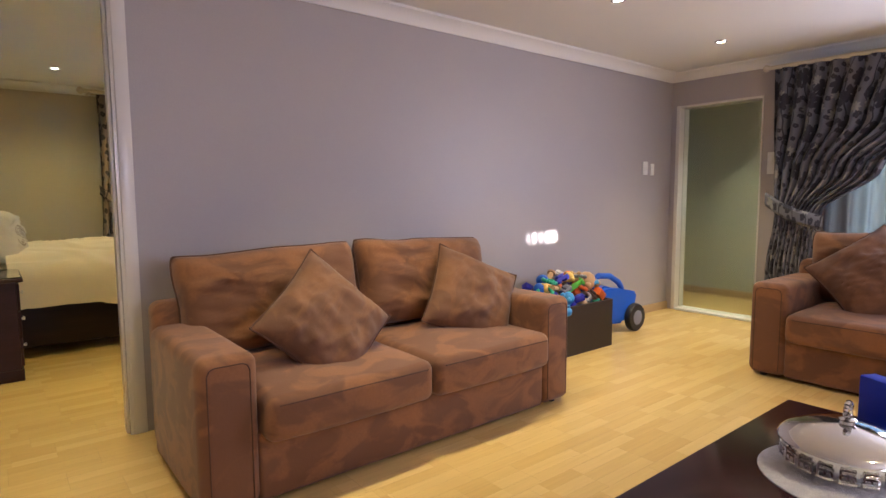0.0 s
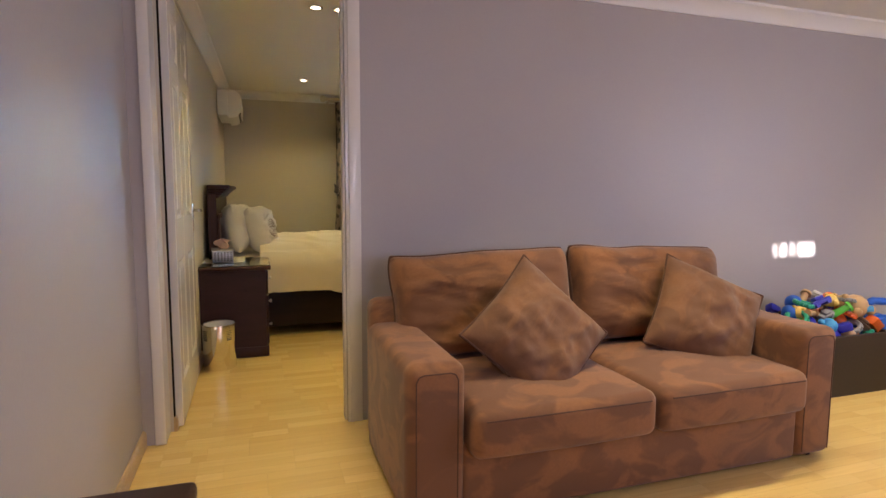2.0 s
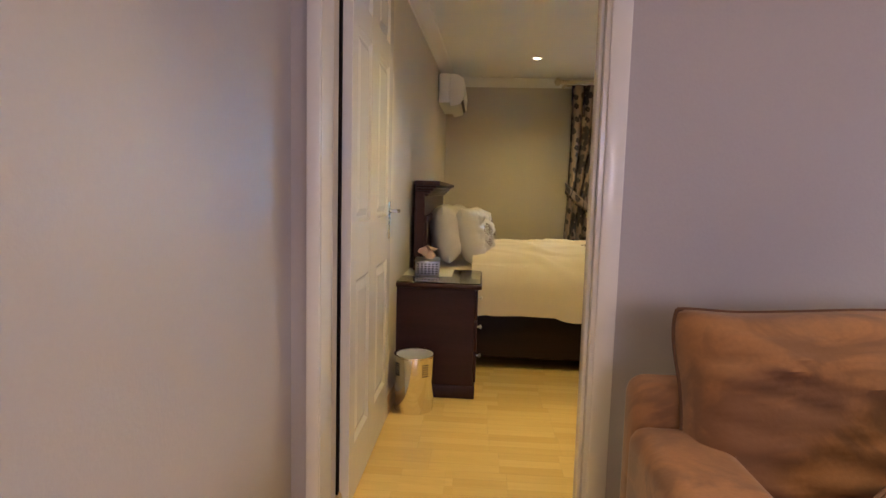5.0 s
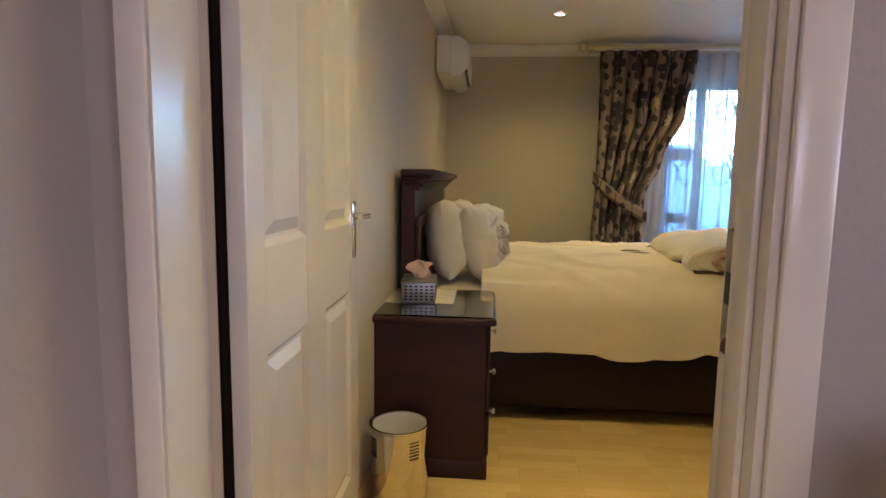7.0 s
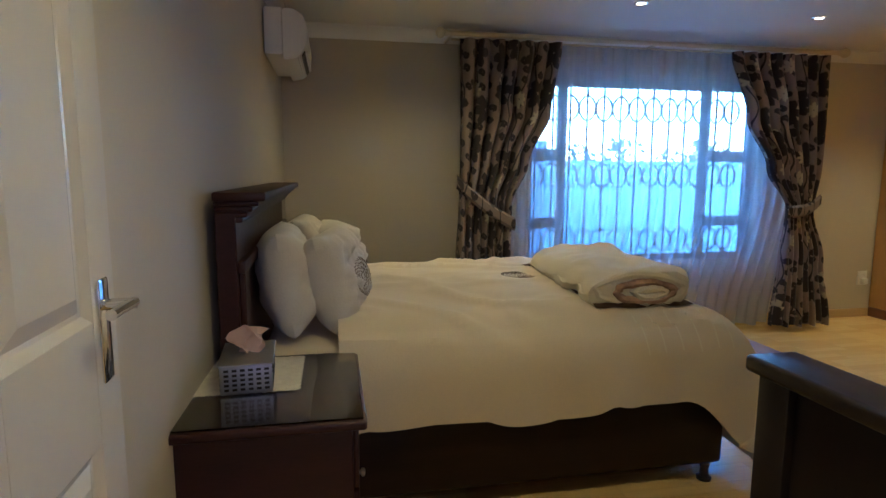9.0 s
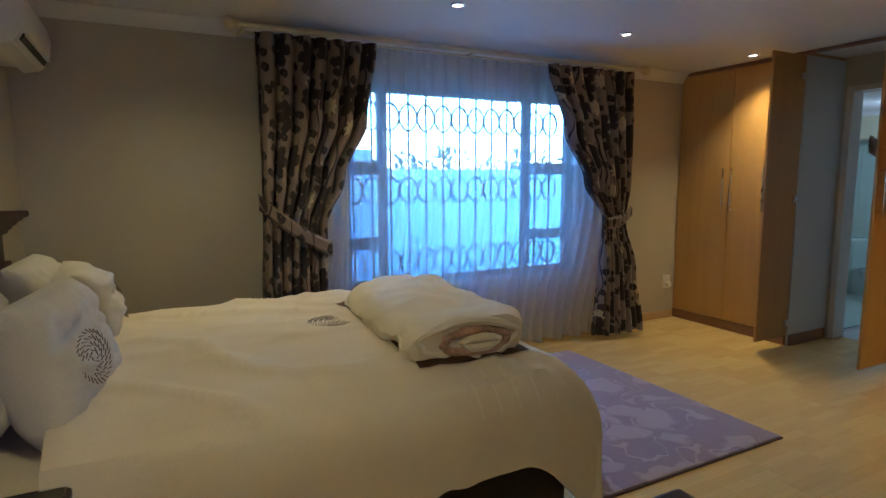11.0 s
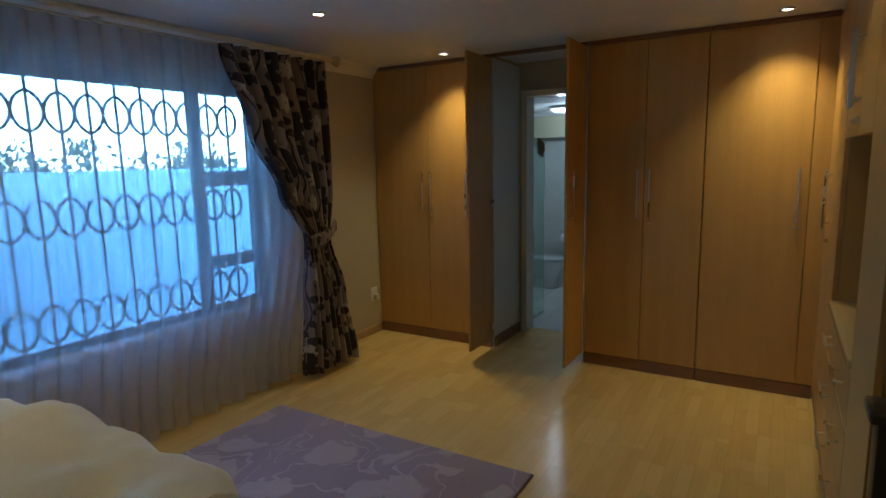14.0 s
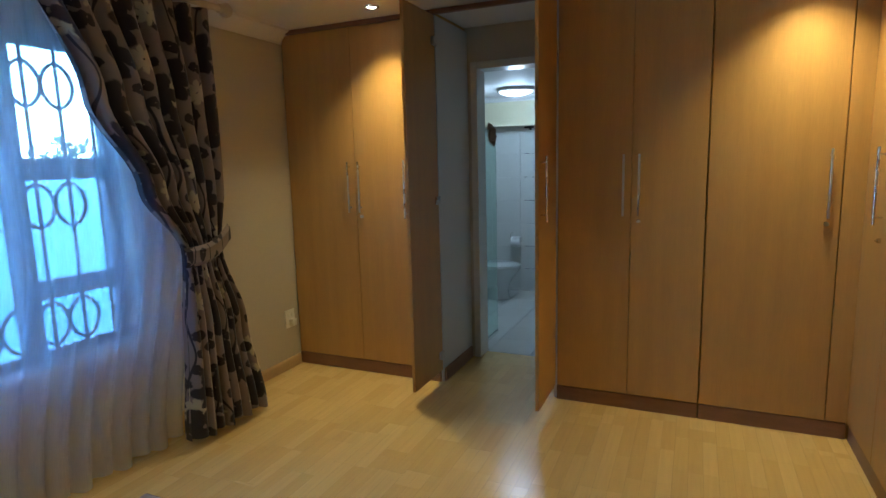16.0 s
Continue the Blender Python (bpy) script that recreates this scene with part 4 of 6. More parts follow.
# ---- curtains ----
def print_cloth(name, ground, dark, pale, size=1.0):
    """Woven curtain cloth with scattered dark blossoms, pale blossoms and leaf strokes."""
    m = bpy.data.materials.new(name)
    m.use_nodes = True
    n, ln = m.node_tree.nodes, m.node_tree.links.new
    p = n["Principled BSDF"]
    uv = n.new("ShaderNodeUVMap")
    wob = n.new("ShaderNodeTexNoise")
    wob.inputs["Scale"].default_value = 42 / size
    wob.inputs["Detail"].default_value = 1
    ln(uv.outputs[0], wob.inputs["Vector"])
    mixv = n.new("ShaderNodeVectorMath")
    mixv.operation = "MULTIPLY_ADD"
    ln(wob.outputs["Color"], mixv.inputs[0])
    mixv.inputs[1].default_value = (0.022 * size, 0.022 * size, 0)
    ln(uv.outputs[0], mixv.inputs[2])

    def math_node(op, a, b=None, c=None):
        k = n.new("ShaderNodeMath")
        k.operation = op
        for i, q in enumerate((a, b, c)):
            if q is None:
                continue
            if isinstance(q, (int, float)):
                k.inputs[i].default_value = q
            else:
                ln(q, k.inputs[i])
        return k.outputs[0]

    def blossoms(scale, off, limit, petals, stretch=1.0, turn=0.0):
        """Flowers strewn one to a cell, their rims scalloped by petals, with an open eye."""
        mp = n.new("ShaderNodeMapping")
        mp.inputs["Location"].default_value = off
        mp.inputs["Rotation"].default_value = (0, 0, turn)
        mp.inputs["Scale"].default_value = (scale / size * stretch, scale / size, 1)
        ln(mixv.outputs[0], mp.inputs["Vector"])
        vo = n.new("ShaderNodeTexVoronoi")
        vo.voronoi_dimensions = "2D"
        vo.inputs["Scale"].default_value = 1.0
        vo.inputs["Randomness"].default_value = 0.8
        ln(mp.outputs[0], vo.inputs["Vector"])
        d = n.new("ShaderNodeVectorMath")
        d.operation = "SUBTRACT"
        ln(mp.outputs[0], d.inputs[0]); ln(vo.outputs["Position"], d.inputs[1])
        xyz = n.new("ShaderNodeSeparateXYZ")
        ln(d.outputs[0], xyz.inputs[0])
        ang = math_node("ARCTAN2", xyz.outputs[1], xyz.outputs[0])
        lobe = math_node("ABSOLUTE", math_node("COSINE", math_node("MULTIPLY", ang, petals / 2)))
        edge = math_node("MULTIPLY_ADD", lobe, 0.45 * limit, 0.62 * limit)
        gap = math_node("SUBTRACT", edge, vo.outputs["Distance"])
        lt = n.new("ShaderNodeMapRange")
        lt.inputs["From Min"].default_value, lt.inputs["From Max"].default_value = -0.015, 0.015
        ln(gap, lt.inputs["Value"])
        eye = math_node("GREATER_THAN", vo.outputs["Distance"], 0.09 * limit)
        return math_node("MULTIPLY", lt.outputs["Result"], eye)

    weave = n.new("ShaderNodeTexNoise")
    weave.inputs["Scale"].default_value = 300
    ln(uv.outputs[0], weave.inputs["Vector"])
    lines = n.new("ShaderNodeTexWave")
    lines.inputs["Scale"].default_value, lines.inputs["Distortion"].default_value = 1.7 / size, 5
    lines.inputs["Detail"].default_value, lines.inputs["Detail Scale"].default_value = 1.0, 1.5
    ln(uv.outputs[0], lines.inputs["Vector"])
    ls = n.new("ShaderNodeMapRange")
    ls.inputs["From Min"].default_value, ls.inputs["From Max"].default_value = 0.985, 0.995
    ln(lines.outputs["Fac"], ls.inputs["Value"])
    prev = None
    for fac, col in ((ls.outputs["Result"], dark), (blossoms(8.5, (5.3, 2.2, 0), 0.27, 2, 1.0, 0.5), dark), (blossoms(3.0, (3.1, 1.7, 0), 0.17, 8), pale), (blossoms(3.5, (0, 0, 0), 0.36, 6), dark)):
        mx = n.new("ShaderNodeMix")
        mx.data_type = "RGBA"
        ln(fac, mx.inputs[0])
        if prev is None:
            mx.inputs[6].default_value = (*ground, 1)
        else:
            ln(prev, mx.inputs[6])
        mx.inputs[7].default_value = (*col, 1)
        prev = mx.outputs[2]
    ln(prev, p.inputs["Base Color"])
    p.inputs["Roughness"].default_value = 0.75
    p.inputs["Sheen Weight"].default_value = 0.15
    b = n.new("ShaderNodeBump")
    b.inputs["Strength"].default_value, b.inputs["Distance"].default_value = 0.2, 0.002
    ln(weave.outputs["Fac"], b.inputs["Height"])
    ln(b.outputs["Normal"], p.inputs["Normal"])
    return m


def drape(top, levels, z_top, folds, depth, cloth_width, seed=0, nz=46, nu=120, plane_y=0.0, thick=0.003):
    """A hanging cloth. top: its left and right end at the rod; levels: (z, left, right, fold depth) further down."""
    bm = BM()
    uvl = bm.loops.layers.uv.new("UVMap")
    L = [(z_top, top[0], top[1], depth * 0.55)] + list(levels)
    V, U = {}, {}
    zb = L[-1][0]
    for k in range(nz + 1):
        z = z_top + (zb - z_top) * k / nz
        for a, b in zip(L, L[1:]):
            if b[0] - 1e-6 <= z <= a[0] + 1e-6:
                f = (a[0] - z) / (a[0] - b[0])
                f = f * f * (3 - 2 * f)
                x0, x1, d = (a[i] + (b[i] - a[i]) * f for i in (1, 2, 3))
                break
        for i in range(nu + 1):
            u = i / nu
            ph = folds * 2 * math.pi * u + 0.9 * noise.noise(Vector((u * 4 + seed, z * 0.5, seed)))
            s = math.sin(ph)
            y = plane_y + d * (s * abs(s) ** -0.3 if abs(s) > 1e-6 else 0) + 0.3 * d * noise.noise(Vector((u * 9, z * 1.3, seed + 3)))
            x = x0 + (x1 - x0) * u + 0.25 * d * math.cos(ph)
            sag = 0.012 * math.sin(ph * 0.5 + seed) * (k / nz) ** 4
            V[i, k] = bm.verts.new((x, y, z + sag))
            U[i, k] = (u * cloth_width + seed * 0.37, z)
    for k in range(nz):
        for i in range(nu):
            f = bm.faces.new((V[i, k], V[i + 1, k], V[i + 1, k + 1], V[i, k + 1]))
            for lp, key in zip(f.loops, ((i, k), (i + 1, k), (i + 1, k + 1), (i, k + 1))):
                lp[uvl].uv = U[key]
    return bm


def tie_band(bm, pts, half, out):
    """A cloth band through points (x, y, z), upright, bulging out towards -y."""
    uvl = bm.loops.layers.uv.verify()
    rows = []
    for i, (x, y, z) in enumerate(pts):
        rows.append([bm.verts.new((x, y - o, z + h)) for o, h in ((0, half), (out, half * 0.6), (out, -half * 0.6), (0, -half))])
    for i, (p, q) in enumerate(zip(rows, rows[1:])):
        for k in range(3):
            f = bm.faces.new((p[k], q[k], q[k + 1], p[k + 1]))
            for lp, uvv in zip(f.loops, ((i, k), (i + 1, k), (i + 1, k + 1), (i, k + 1))):
                lp[uvl].uv = (uvv[0] * 0.06 + 0.4, uvv[1] * 0.04 + 0.7)
    return bm


FLORAL = print_cloth("floral_curtain", (0.215, 0.165, 0.15), (0.020, 0.014, 0.022), (0.44, 0.38, 0.26))
SCROLL = print_cloth("scroll_curtain", (0.105, 0.105, 0.12), (0.012, 0.012, 0.02), (0.22, 0.215, 0.20), 0.7)
BRASS = paint("ivory_rod", (0.60, 0.53, 0.38), 0.3, 0.2, vary=0.06, bump=0.0)
YC = 6.93


def curtain(label, top, levels, z_top, folds, depth, width, seed, cloth, y, band):
    c = thing("curtain", label, "curtain", group="curtain pairs")
    part("cloth", drape(top, levels, z_top, folds, depth, width, seed, plane_y=y), cloth, c)
    part("tieback", tie_band(BM(), band, 0.05, 0.02), cloth, c, "tie-back band of the same cloth")
    return c


def band_between(x0, z0, x1, z1, y, bow, n=10):
    return [(x0 + (x1 - x0) * i / n, y - bow * math.sin(math.pi * i / n), z0 + (z1 - z0) * i / n - 0.03 * math.sin(math.pi * i / n)) for i in range(n + 1)]


curtain("dark floral curtain tied back beside the bedroom window", (0.88, 1.64), [(1.75, 0.88, 1.56, 0.045), (1.38, 0.88, 1.40, 0.04), (1.08, 0.875, 1.28, 0.03), (0.70, 0.86, 1.27, 0.045), (0.035, 0.84, 1.34, 0.05)],
        2.235, 7, 0.045, 1.5, 1, FLORAL, YC, band_between(0.86, 1.24, 1.30, 0.93, YC - 0.035, 0.04))
curtain("dark floral curtain tied back beside the bedroom window", (3.02, 3.91), [(1.75, 3.20, 3.90, 0.045), (1.35, 3.42, 3.90, 0.04), (1.02, 3.625, 3.865, 0.022), (0.6, 3.60, 3.98, 0.045), (0.05, 3.56, 4.08, 0.06)],
        2.235, 8, 0.045, 1.5, 5, FLORAL, YC, band_between(3.60, 1.00, 3.90, 1.09, YC - 0.03, 0.03))
rod = thing("curtain_rod", "pale ivory curtain rod with ribbed ball finials", "curtain rod")
part("pole", tube(BM(), (0.80, YC, 2.262), (3.99, YC, 2.262), 0.017), BRASS, rod)
for x, s in ((0.80, -1), (3.99, 1)):
    part("finial", turned(BM(), ((0.018, 0), (0.024, 0.006), (0.024, 0.014), (0.018, 0.02), (0.036, 0.04), (0.040, 0.055), (0.032, 0.074), (0.012, 0.084), (0.002, 0.086)), 20), BRASS, rod).matrix_basis = pose(x, YC, 2.262, 0, 90 * s, 0)
for x in (0.835, 2.4, 3.955):
    part("bracket", box(BM(), x - 0.010, x + 0.010, YC, YF, 2.250, 2.266, 0.003, 1), BRASS, rod)
sh = thing("sheer_curtain", "white sheer voile curtain across the window", "curtain")
part("cloth", drape((1.0, 3.86), [(1.2, 1.02, 3.84, 0.016), (0.035, 1.0, 3.62, 0.026)], 2.245, 26, 0.02, 4.5, 9, nu=420, nz=30, plane_y=YC + 0.13), SHEER, sh)
part("pole", tube(BM(), (0.85, YC + 0.13, 2.25), (3.95, YC + 0.13, 2.25), 0.008), BRASS, sh)

# lounge curtain on the right wall (built along x, then turned)
lc = thing("curtain", "dark grey scroll-patterned curtain tied back by the lounge window", "curtain", (XR - 0.16, 1.98, 0), -90, group="curtain pairs")
part("cloth", drape((0.0, 1.45), [(1.75, 0.0, 1.25, 0.05), (1.35, 0.02, 0.78, 0.045), (1.0, 0.05, 0.40, 0.03), (0.5, 0.0, 0.38, 0.045), (0.04, -0.02, 0.42, 0.05)], 2.20, 12, 0.045, 2.4, 13, plane_y=0.0), SCROLL, lc)
part("tieback", tie_band(BM(), band_between(-0.01, 1.12, 0.43, 0.93, -0.03, 0.05), 0.06, 0.02), SCROLL, lc)
lr = thing("curtain_rod", "pale ivory curtain rod above the lounge window", "curtain rod")
part("pole", tube(BM(), (XR - 0.16, 2.02, 2.215), (XR - 0.16, -1.6, 2.215), 0.017), BRASS, lr)
part("finial", turned(BM(), ((0.018, 0), (0.026, 0.01), (0.03, 0.03), (0.02, 0.045), (0.002, 0.05)), 18), BRASS, lr).matrix_basis = pose(XR - 0.16, 2.02, 2.215, -90, 0, 0)
part("bracket", box(BM(), XR - 0.16, XR, 1.93, 1.95, 2.20, 2.215), BRASS, lr)
lsh = thing("sheer_curtain", "brownish net curtain over the lounge window", "curtain", (XR - 0.07, 1.95, 0), -90)
part("cloth", drape((0.0, 3.2), [(0.04, 0.0, 3.2, 0.03)], 2.19, 26, 0.025, 4.5, 21, nu=300, nz=14), NET, lsh)

# ---- rug ----
def carved(name, base, hi):
    m = paint(name, base, 0.95, vary=0.08, scale=5, fine=150, bump=0.0, sheen=0.3)
    n, ln = m.node_tree.nodes, m.node_tree.links.new
    p = n["Principled BSDF"]
    co = n.new("ShaderNodeTexCoord")
    wob = n.new("ShaderNodeTexNoise")
    wob.inputs["Scale"].default_value = 5
    ln(co.outputs["Object"], wob.inputs["Vector"])
    mv = n.new("ShaderNodeVectorMath")
    mv.operation = "MULTIPLY_ADD"
    mv.inputs[1].default_value = (0.3, 0.3, 0)
    ln(wob.outputs["Color"], mv.inputs[0]); ln(co.outputs["Object"], mv.inputs[2])
    vo = n.new("ShaderNodeTexVoronoi")
    vo.inputs["Scale"].default_value = 3.6
    ln(mv.outputs[0], vo.inputs["Vector"])
    vine = n.new("ShaderNodeTexNoise")
    vine.inputs["Scale"].default_value, vine.inputs["Detail"].default_value, vine.inputs["Distortion"].default_value = 3.4, 0.0, 1.3
    ln(mv.outputs[0], vine.inputs["Vector"])
    off = n.new("ShaderNodeMath")
    off.operation = "SUBTRACT"
    off.inputs[1].default_value = 0.52
    ln(vine.outputs["Fac"], off.inputs[0])
    bend = n.new("ShaderNodeMath")
    bend.operation = "ABSOLUTE"
    ln(off.outputs[0], bend.inputs[0])
    ls = n.new("ShaderNodeMapRange")
    ls.inputs["From Min"].default_value, ls.inputs["From Max"].default_value = 0.018, 0.032
    ls.inputs["To Min"].default_value, ls.inputs["To Max"].default_value = 0.6, 0.0
    ln(bend.outputs[0], ls.inputs["Value"])
    pt = n.new("ShaderNodeMapRange")
    pt.inputs["From Min"].default_value, pt.inputs["From Max"].default_value = 0.38, 0.44
    pt.inputs["To Min"].default_value, pt.inputs["To Max"].default_value = 0.55, 0
    ln(vo.outputs["Distance"], pt.inputs["Value"])
    mx = n.new("ShaderNodeMath")
    mx.operation = "MAXIMUM"
    ln(ls.outputs["Result"], mx.inputs[0]); ln(pt.outputs["Result"], mx.inputs[1])
    old = p.inputs["Base Color"].links[0].from_socket
    mix = n.new("ShaderNodeMix")
    mix.data_type = "RGBA"
    ln(mx.outputs[0], mix.inputs[0]); ln(old, mix.inputs[6])
    mix.inputs[7].default_value = (*hi, 1)
    ln(mix.outputs[2], p.inputs["Base Color"])
    b = n.new("ShaderNodeBump")
    b.inputs["Strength"].default_value, b.inputs["Distance"].default_value = 0.6, 0.008
    ln(mx.outputs[0], b.inputs["Height"]); ln(b.outputs["Normal"], p.inputs["Normal"])
    return m


rug = thing("rug", "lavender carved-pile rug with tone-on-tone flowers", "rug")
part("rug_body", box(BM(), 1.92, 3.18, 5.08, 6.79, 0.001, 0.017, 0.006, 2), carved("lavender_pile", (0.29, 0.225, 0.285), (0.50, 0.42, 0.47)), rug)
part("binding", box(BM(), 1.912, 3.188, 5.072, 6.798, 0.0005, 0.009), paint("rug_binding", (0.12, 0.08, 0.09), 0.9), rug, "dark edge binding")

# ---- things on the bed ----
bl = thing("folded_blanket", "thick cream fleece blanket rolled on the bed", "blanket", (1.27, 5.51, 0.74), -3)
bm = BM()
n, L = 52, 64
rings = []
for k in range(L + 1):
    t = k / L
    y = -0.46 + 0.96 * t
    taper = 1 - 0.35 * max(0, (t - 0.8) / 0.2) ** 2 - 0.04 * max(0, (0.06 - t) / 0.06)
    ring = []
    for i in range(n):
        a = 2 * math.pi * i / n
        c, s = math.cos(a), math.sin(a)
        rx, rz = 0.235 * taper, 0.080 * taper * (1.0 + 0.1 * t)
        e = 0.72
        x = rx * math.copysign(abs(c) ** e, c)
        z = 0.076 + rz * math.copysign(abs(s) ** e, s)
        q = noise.noise(Vector((x * 5, y * 5, z * 6 + 3))) * 0.030 + noise.noise(Vector((x * 15, y * 11, z * 15))) * 0.015 + 0.009 * abs(math.sin(y * 13 + x * 5 + 2 * noise.noise(Vector((x * 4, y * 3, 0))))) * max(0, s)
        ring.append(bm.verts.new((x + q, y + 0.01 * c, max(0.004, z + q + (0.02 * c if s > 0 else 0)))))
    rings.append(ring)
for p, q in zip(rings, rings[1:]):
    for i in range(n):
        bm.faces.new((p[i], p[(i + 1) % n], q[(i + 1) % n], q[i]))
bm.faces.new(rings[0]); bm.faces.new(rings[-1][::-1])
part("roll", bm, FLEECE, bl)
FLOWERY = paint("blanket_lining", (0.42, 0.27, 0.20), 0.95, vary=0.5, scale=14, fine=60, bump=0.2)
for k, (rx, rz, cz) in enumerate(((0.195, 0.062, 0.080), (0.125, 0.038, 0.070), (0.065, 0.018, 0.066))):
    # the rolled layers that show at the open end
    sp = BM()
    m, q = 32, 8
    loops_ = []
    for i in range(m):
        a = 2 * math.pi * i / m
        wob = 1 + 0.22 * noise.noise(Vector((math.cos(a) * 2, math.sin(a) * 2, k * 3.0)))
        ring = []
        for h in range(q):
            g = 2 * math.pi * h / q
            rr = 0.019 * math.cos(g)
            ring.append(sp.verts.new(((rx * wob + rr) * math.cos(a) + 0.02 * k, -0.455 - 0.006 * k + 0.019 * math.sin(g), cz + (rz * wob + rr) * math.sin(a))))
        loops_.append(ring)
    for i in range(m):
        p_, n_ = loops_[i], loops_[(i + 1) % m]
        for h in range(q):
            sp.faces.new((p_[h], p_[(h + 1) % q], n_[(h + 1) % q], n_[h]))
    part("layer", sp, FLEECE if k != 1 else FLOWERY, bl, "rolled fleece layer" if k != 1 else "patterned lining layer")
bm = BM()
T = {}
for i in range(13):
    for j in range(25):
        x, y = 1.035 + 0.45 * i / 12, 5.015 + 0.97 * j / 24
        p = duvet_point(x, y - DU_Y0)
        T[i, j] = bm.verts.new((p[0] + 0.010 * noise.noise(Vector((x, y * 4, 1))), p[1], p[2] + 0.021 + 0.004 * noise.noise(Vector((x * 8, y * 8, 5)))))
for i in range(12):
    for j in range(24):
        bm.faces.new((T[i, j], T[i + 1, j], T[i + 1, j + 1], T[i, j + 1]))
bmesh.ops.solidify(bm, geom=bm.faces[:], thickness=0.010)
solid("throw", bm, paint("brown_throw", (0.13, 0.075, 0.045), 0.95, vary=0.45, scale=12, fine=120, bump=0.3), "brown patterned throw under the blanket", "throw")

THREAD = paint("embroidery_thread", (0.17, 0.12, 0.09), 0.7, vary=0.2, bump=0.1)
def emblem(r, seed):
    bm = BM()
    rg = random.Random(seed)
    for ring in range(4):
        rr = r * (0.22 + 0.25 * ring)
        cnt = 6 + 7 * ring
        for i in range(cnt):
            a = 2 * math.pi * i / cnt + ring
            m = pose(rr * math.cos(a), rr * math.sin(a), 0.0, 0, 0, math.degrees(a) + 55 + rg.uniform(-12, 12))
            bmesh.ops.create_cube(bm, size=1, matrix=m @ Matrix.Diagonal((r * rg.uniform(0.22, 0.34), r * 0.035, 0.002, 1)))
    return bm
em = part("embroidered_emblem", emblem(0.086, 1), THREAD, duvet, "round dark embroidered emblem")
em.matrix_basis = pose(0.92, 5.66, duvet_point(0.92, 5.66 - DU_Y0)[2] + 0.012, 0, 0.5, 0)
for k, (x, y) in enumerate(((0.02, -0.10), (0.02, -0.05))):
    part("embroidered_emblem", emblem(0.075, 2), THREAD, PILLOWS[1 + 2 * k], "round dark embroidered emblem").matrix_basis = pose(x, y, 0.118, 14, 0, 0)
SATIN = paint("satin_stripe", (0.78, 0.72, 0.58), 0.22, vary=0.05, bump=0.0)

# ---- air conditioner ----
XA = -0.362
ac = thing("air_conditioner", "white split-unit air conditioner high on the wall", "air conditioner")
part("back_body", box(BM(), XA, XA + 0.10, 6.30, 7.06, 1.950, 2.205, 0.01, 2), PLASTIC, ac)
prof = ((XA + 0.10, 2.200), (XA + 0.16, 2.200), (XA + 0.215, 2.165), (XA + 0.235, 2.095), (XA + 0.225, 2.005), (XA + 0.185, 1.940), (XA + 0.10, 1.920))
bm = BM()
e0 = [bm.verts.new((x, 6.295, z)) for x, z in prof]
e1 = [bm.verts.new((x, 7.065, z)) for x, z in prof]
for i in range(len(prof)):
    k = (i + 1) % len(prof)
    bm.faces.new((e0[i], e0[k], e1[k], e1[i]))
bm.faces.new(e0); bm.faces.new(e1[::-1])
bmesh.ops.bevel(bm, geom=bm.edges[:], offset=0.008, segments=2, affect="EDGES")
part("front_cover", bm, PLASTIC, ac)
slot = box(BM(), -0.016, 0.016, 6.36, 7.0, -0.006, 0.006)
bmesh.ops.transform(slot, matrix=Matrix.Translation((XA + 0.207, 0, 1.972)) @ Matrix.Rotation(radians(-58), 4, "Y"), verts=slot.verts)
part("air_outlet", slot, BLACK, ac, "dark louvre slot")
part("louvre", box(BM(), XA + 0.20, XA + 0.232, 6.37, 6.99, 1.977, 1.983), PLASTIC, ac)
part("side_dial", tube(BM(), (XA + 0.05, 6.302, 1.995), (XA + 0.05, 6.294, 1.995), 0.02), PLASTIC, ac)

# ---- waste bin ----
bn = thing("waste_bin", "polished chrome waste bin with a perforated band", "bin", (-0.285, 4.175, 0))
part("drum", turned(BM(), ((0.090, 0.0), (0.093, 0.004), (0.095, 0.295), (0.099, 0.30), (0.099, 0.306), (0.090, 0.304), (0.088, 0.012), (0.002, 0.010)), 48, close=False), CHROME, bn)
part("liner", turned(BM(), ((0.0875, 0.30), (0.085, 0.014), (0.002, 0.012)), 40, close=False), PLASTIC, bn, "white inner liner")
holes = BM()
for a0 in (-60, 30, 120, 210):
    for r in range(6):
        for c in range(5):
            a = radians(a0 + c * 4.2)
            p = Vector((0.0935 * math.cos(a), 0.0935 * math.sin(a), 0.205 + r * 0.012))
            tube(holes, p, p + Vector((math.cos(a), math.sin(a), 0)) * 0.0035, 0.0028, n=6)
tagged(part("perforated_band", holes, BLACK, bn), kind="stuff")

bn.matrix_world = pose(-0.285, 4.175, 0) @ Matrix.Diagonal((1.13, 1.13, 1.0, 1.0))

# ---- on the nightstand ----
LACE = paint("lace_doily", (0.62, 0.58, 0.50), 0.9, vary=0.12, scale=30, fine=160, bump=0.5)
bm = BM()
pts = []
X0, X1, Y0, Y1, sc = -0.425, -0.12, 4.56, 4.87, 22
for i in range(sc):
    pts.append((X0 + (X1 - X0) * i / sc, Y0 - 0.006 * (i % 2)))
for i in range(sc):
    pts.append((X1 + 0.006 * (i % 2), Y0 + (Y1 - Y0) * i / sc))
for i in range(sc):
    pts.append((X1 - (X1 - X0) * i / sc, Y1 + 0.006 * (i % 2)))
for i in range(sc):
    pts.append((X0 - 0.006 * (i % 2), Y1 - (Y1 - Y0) * i / sc))
lo = [bm.verts.new((x, y, 0.6685)) for x, y in pts]
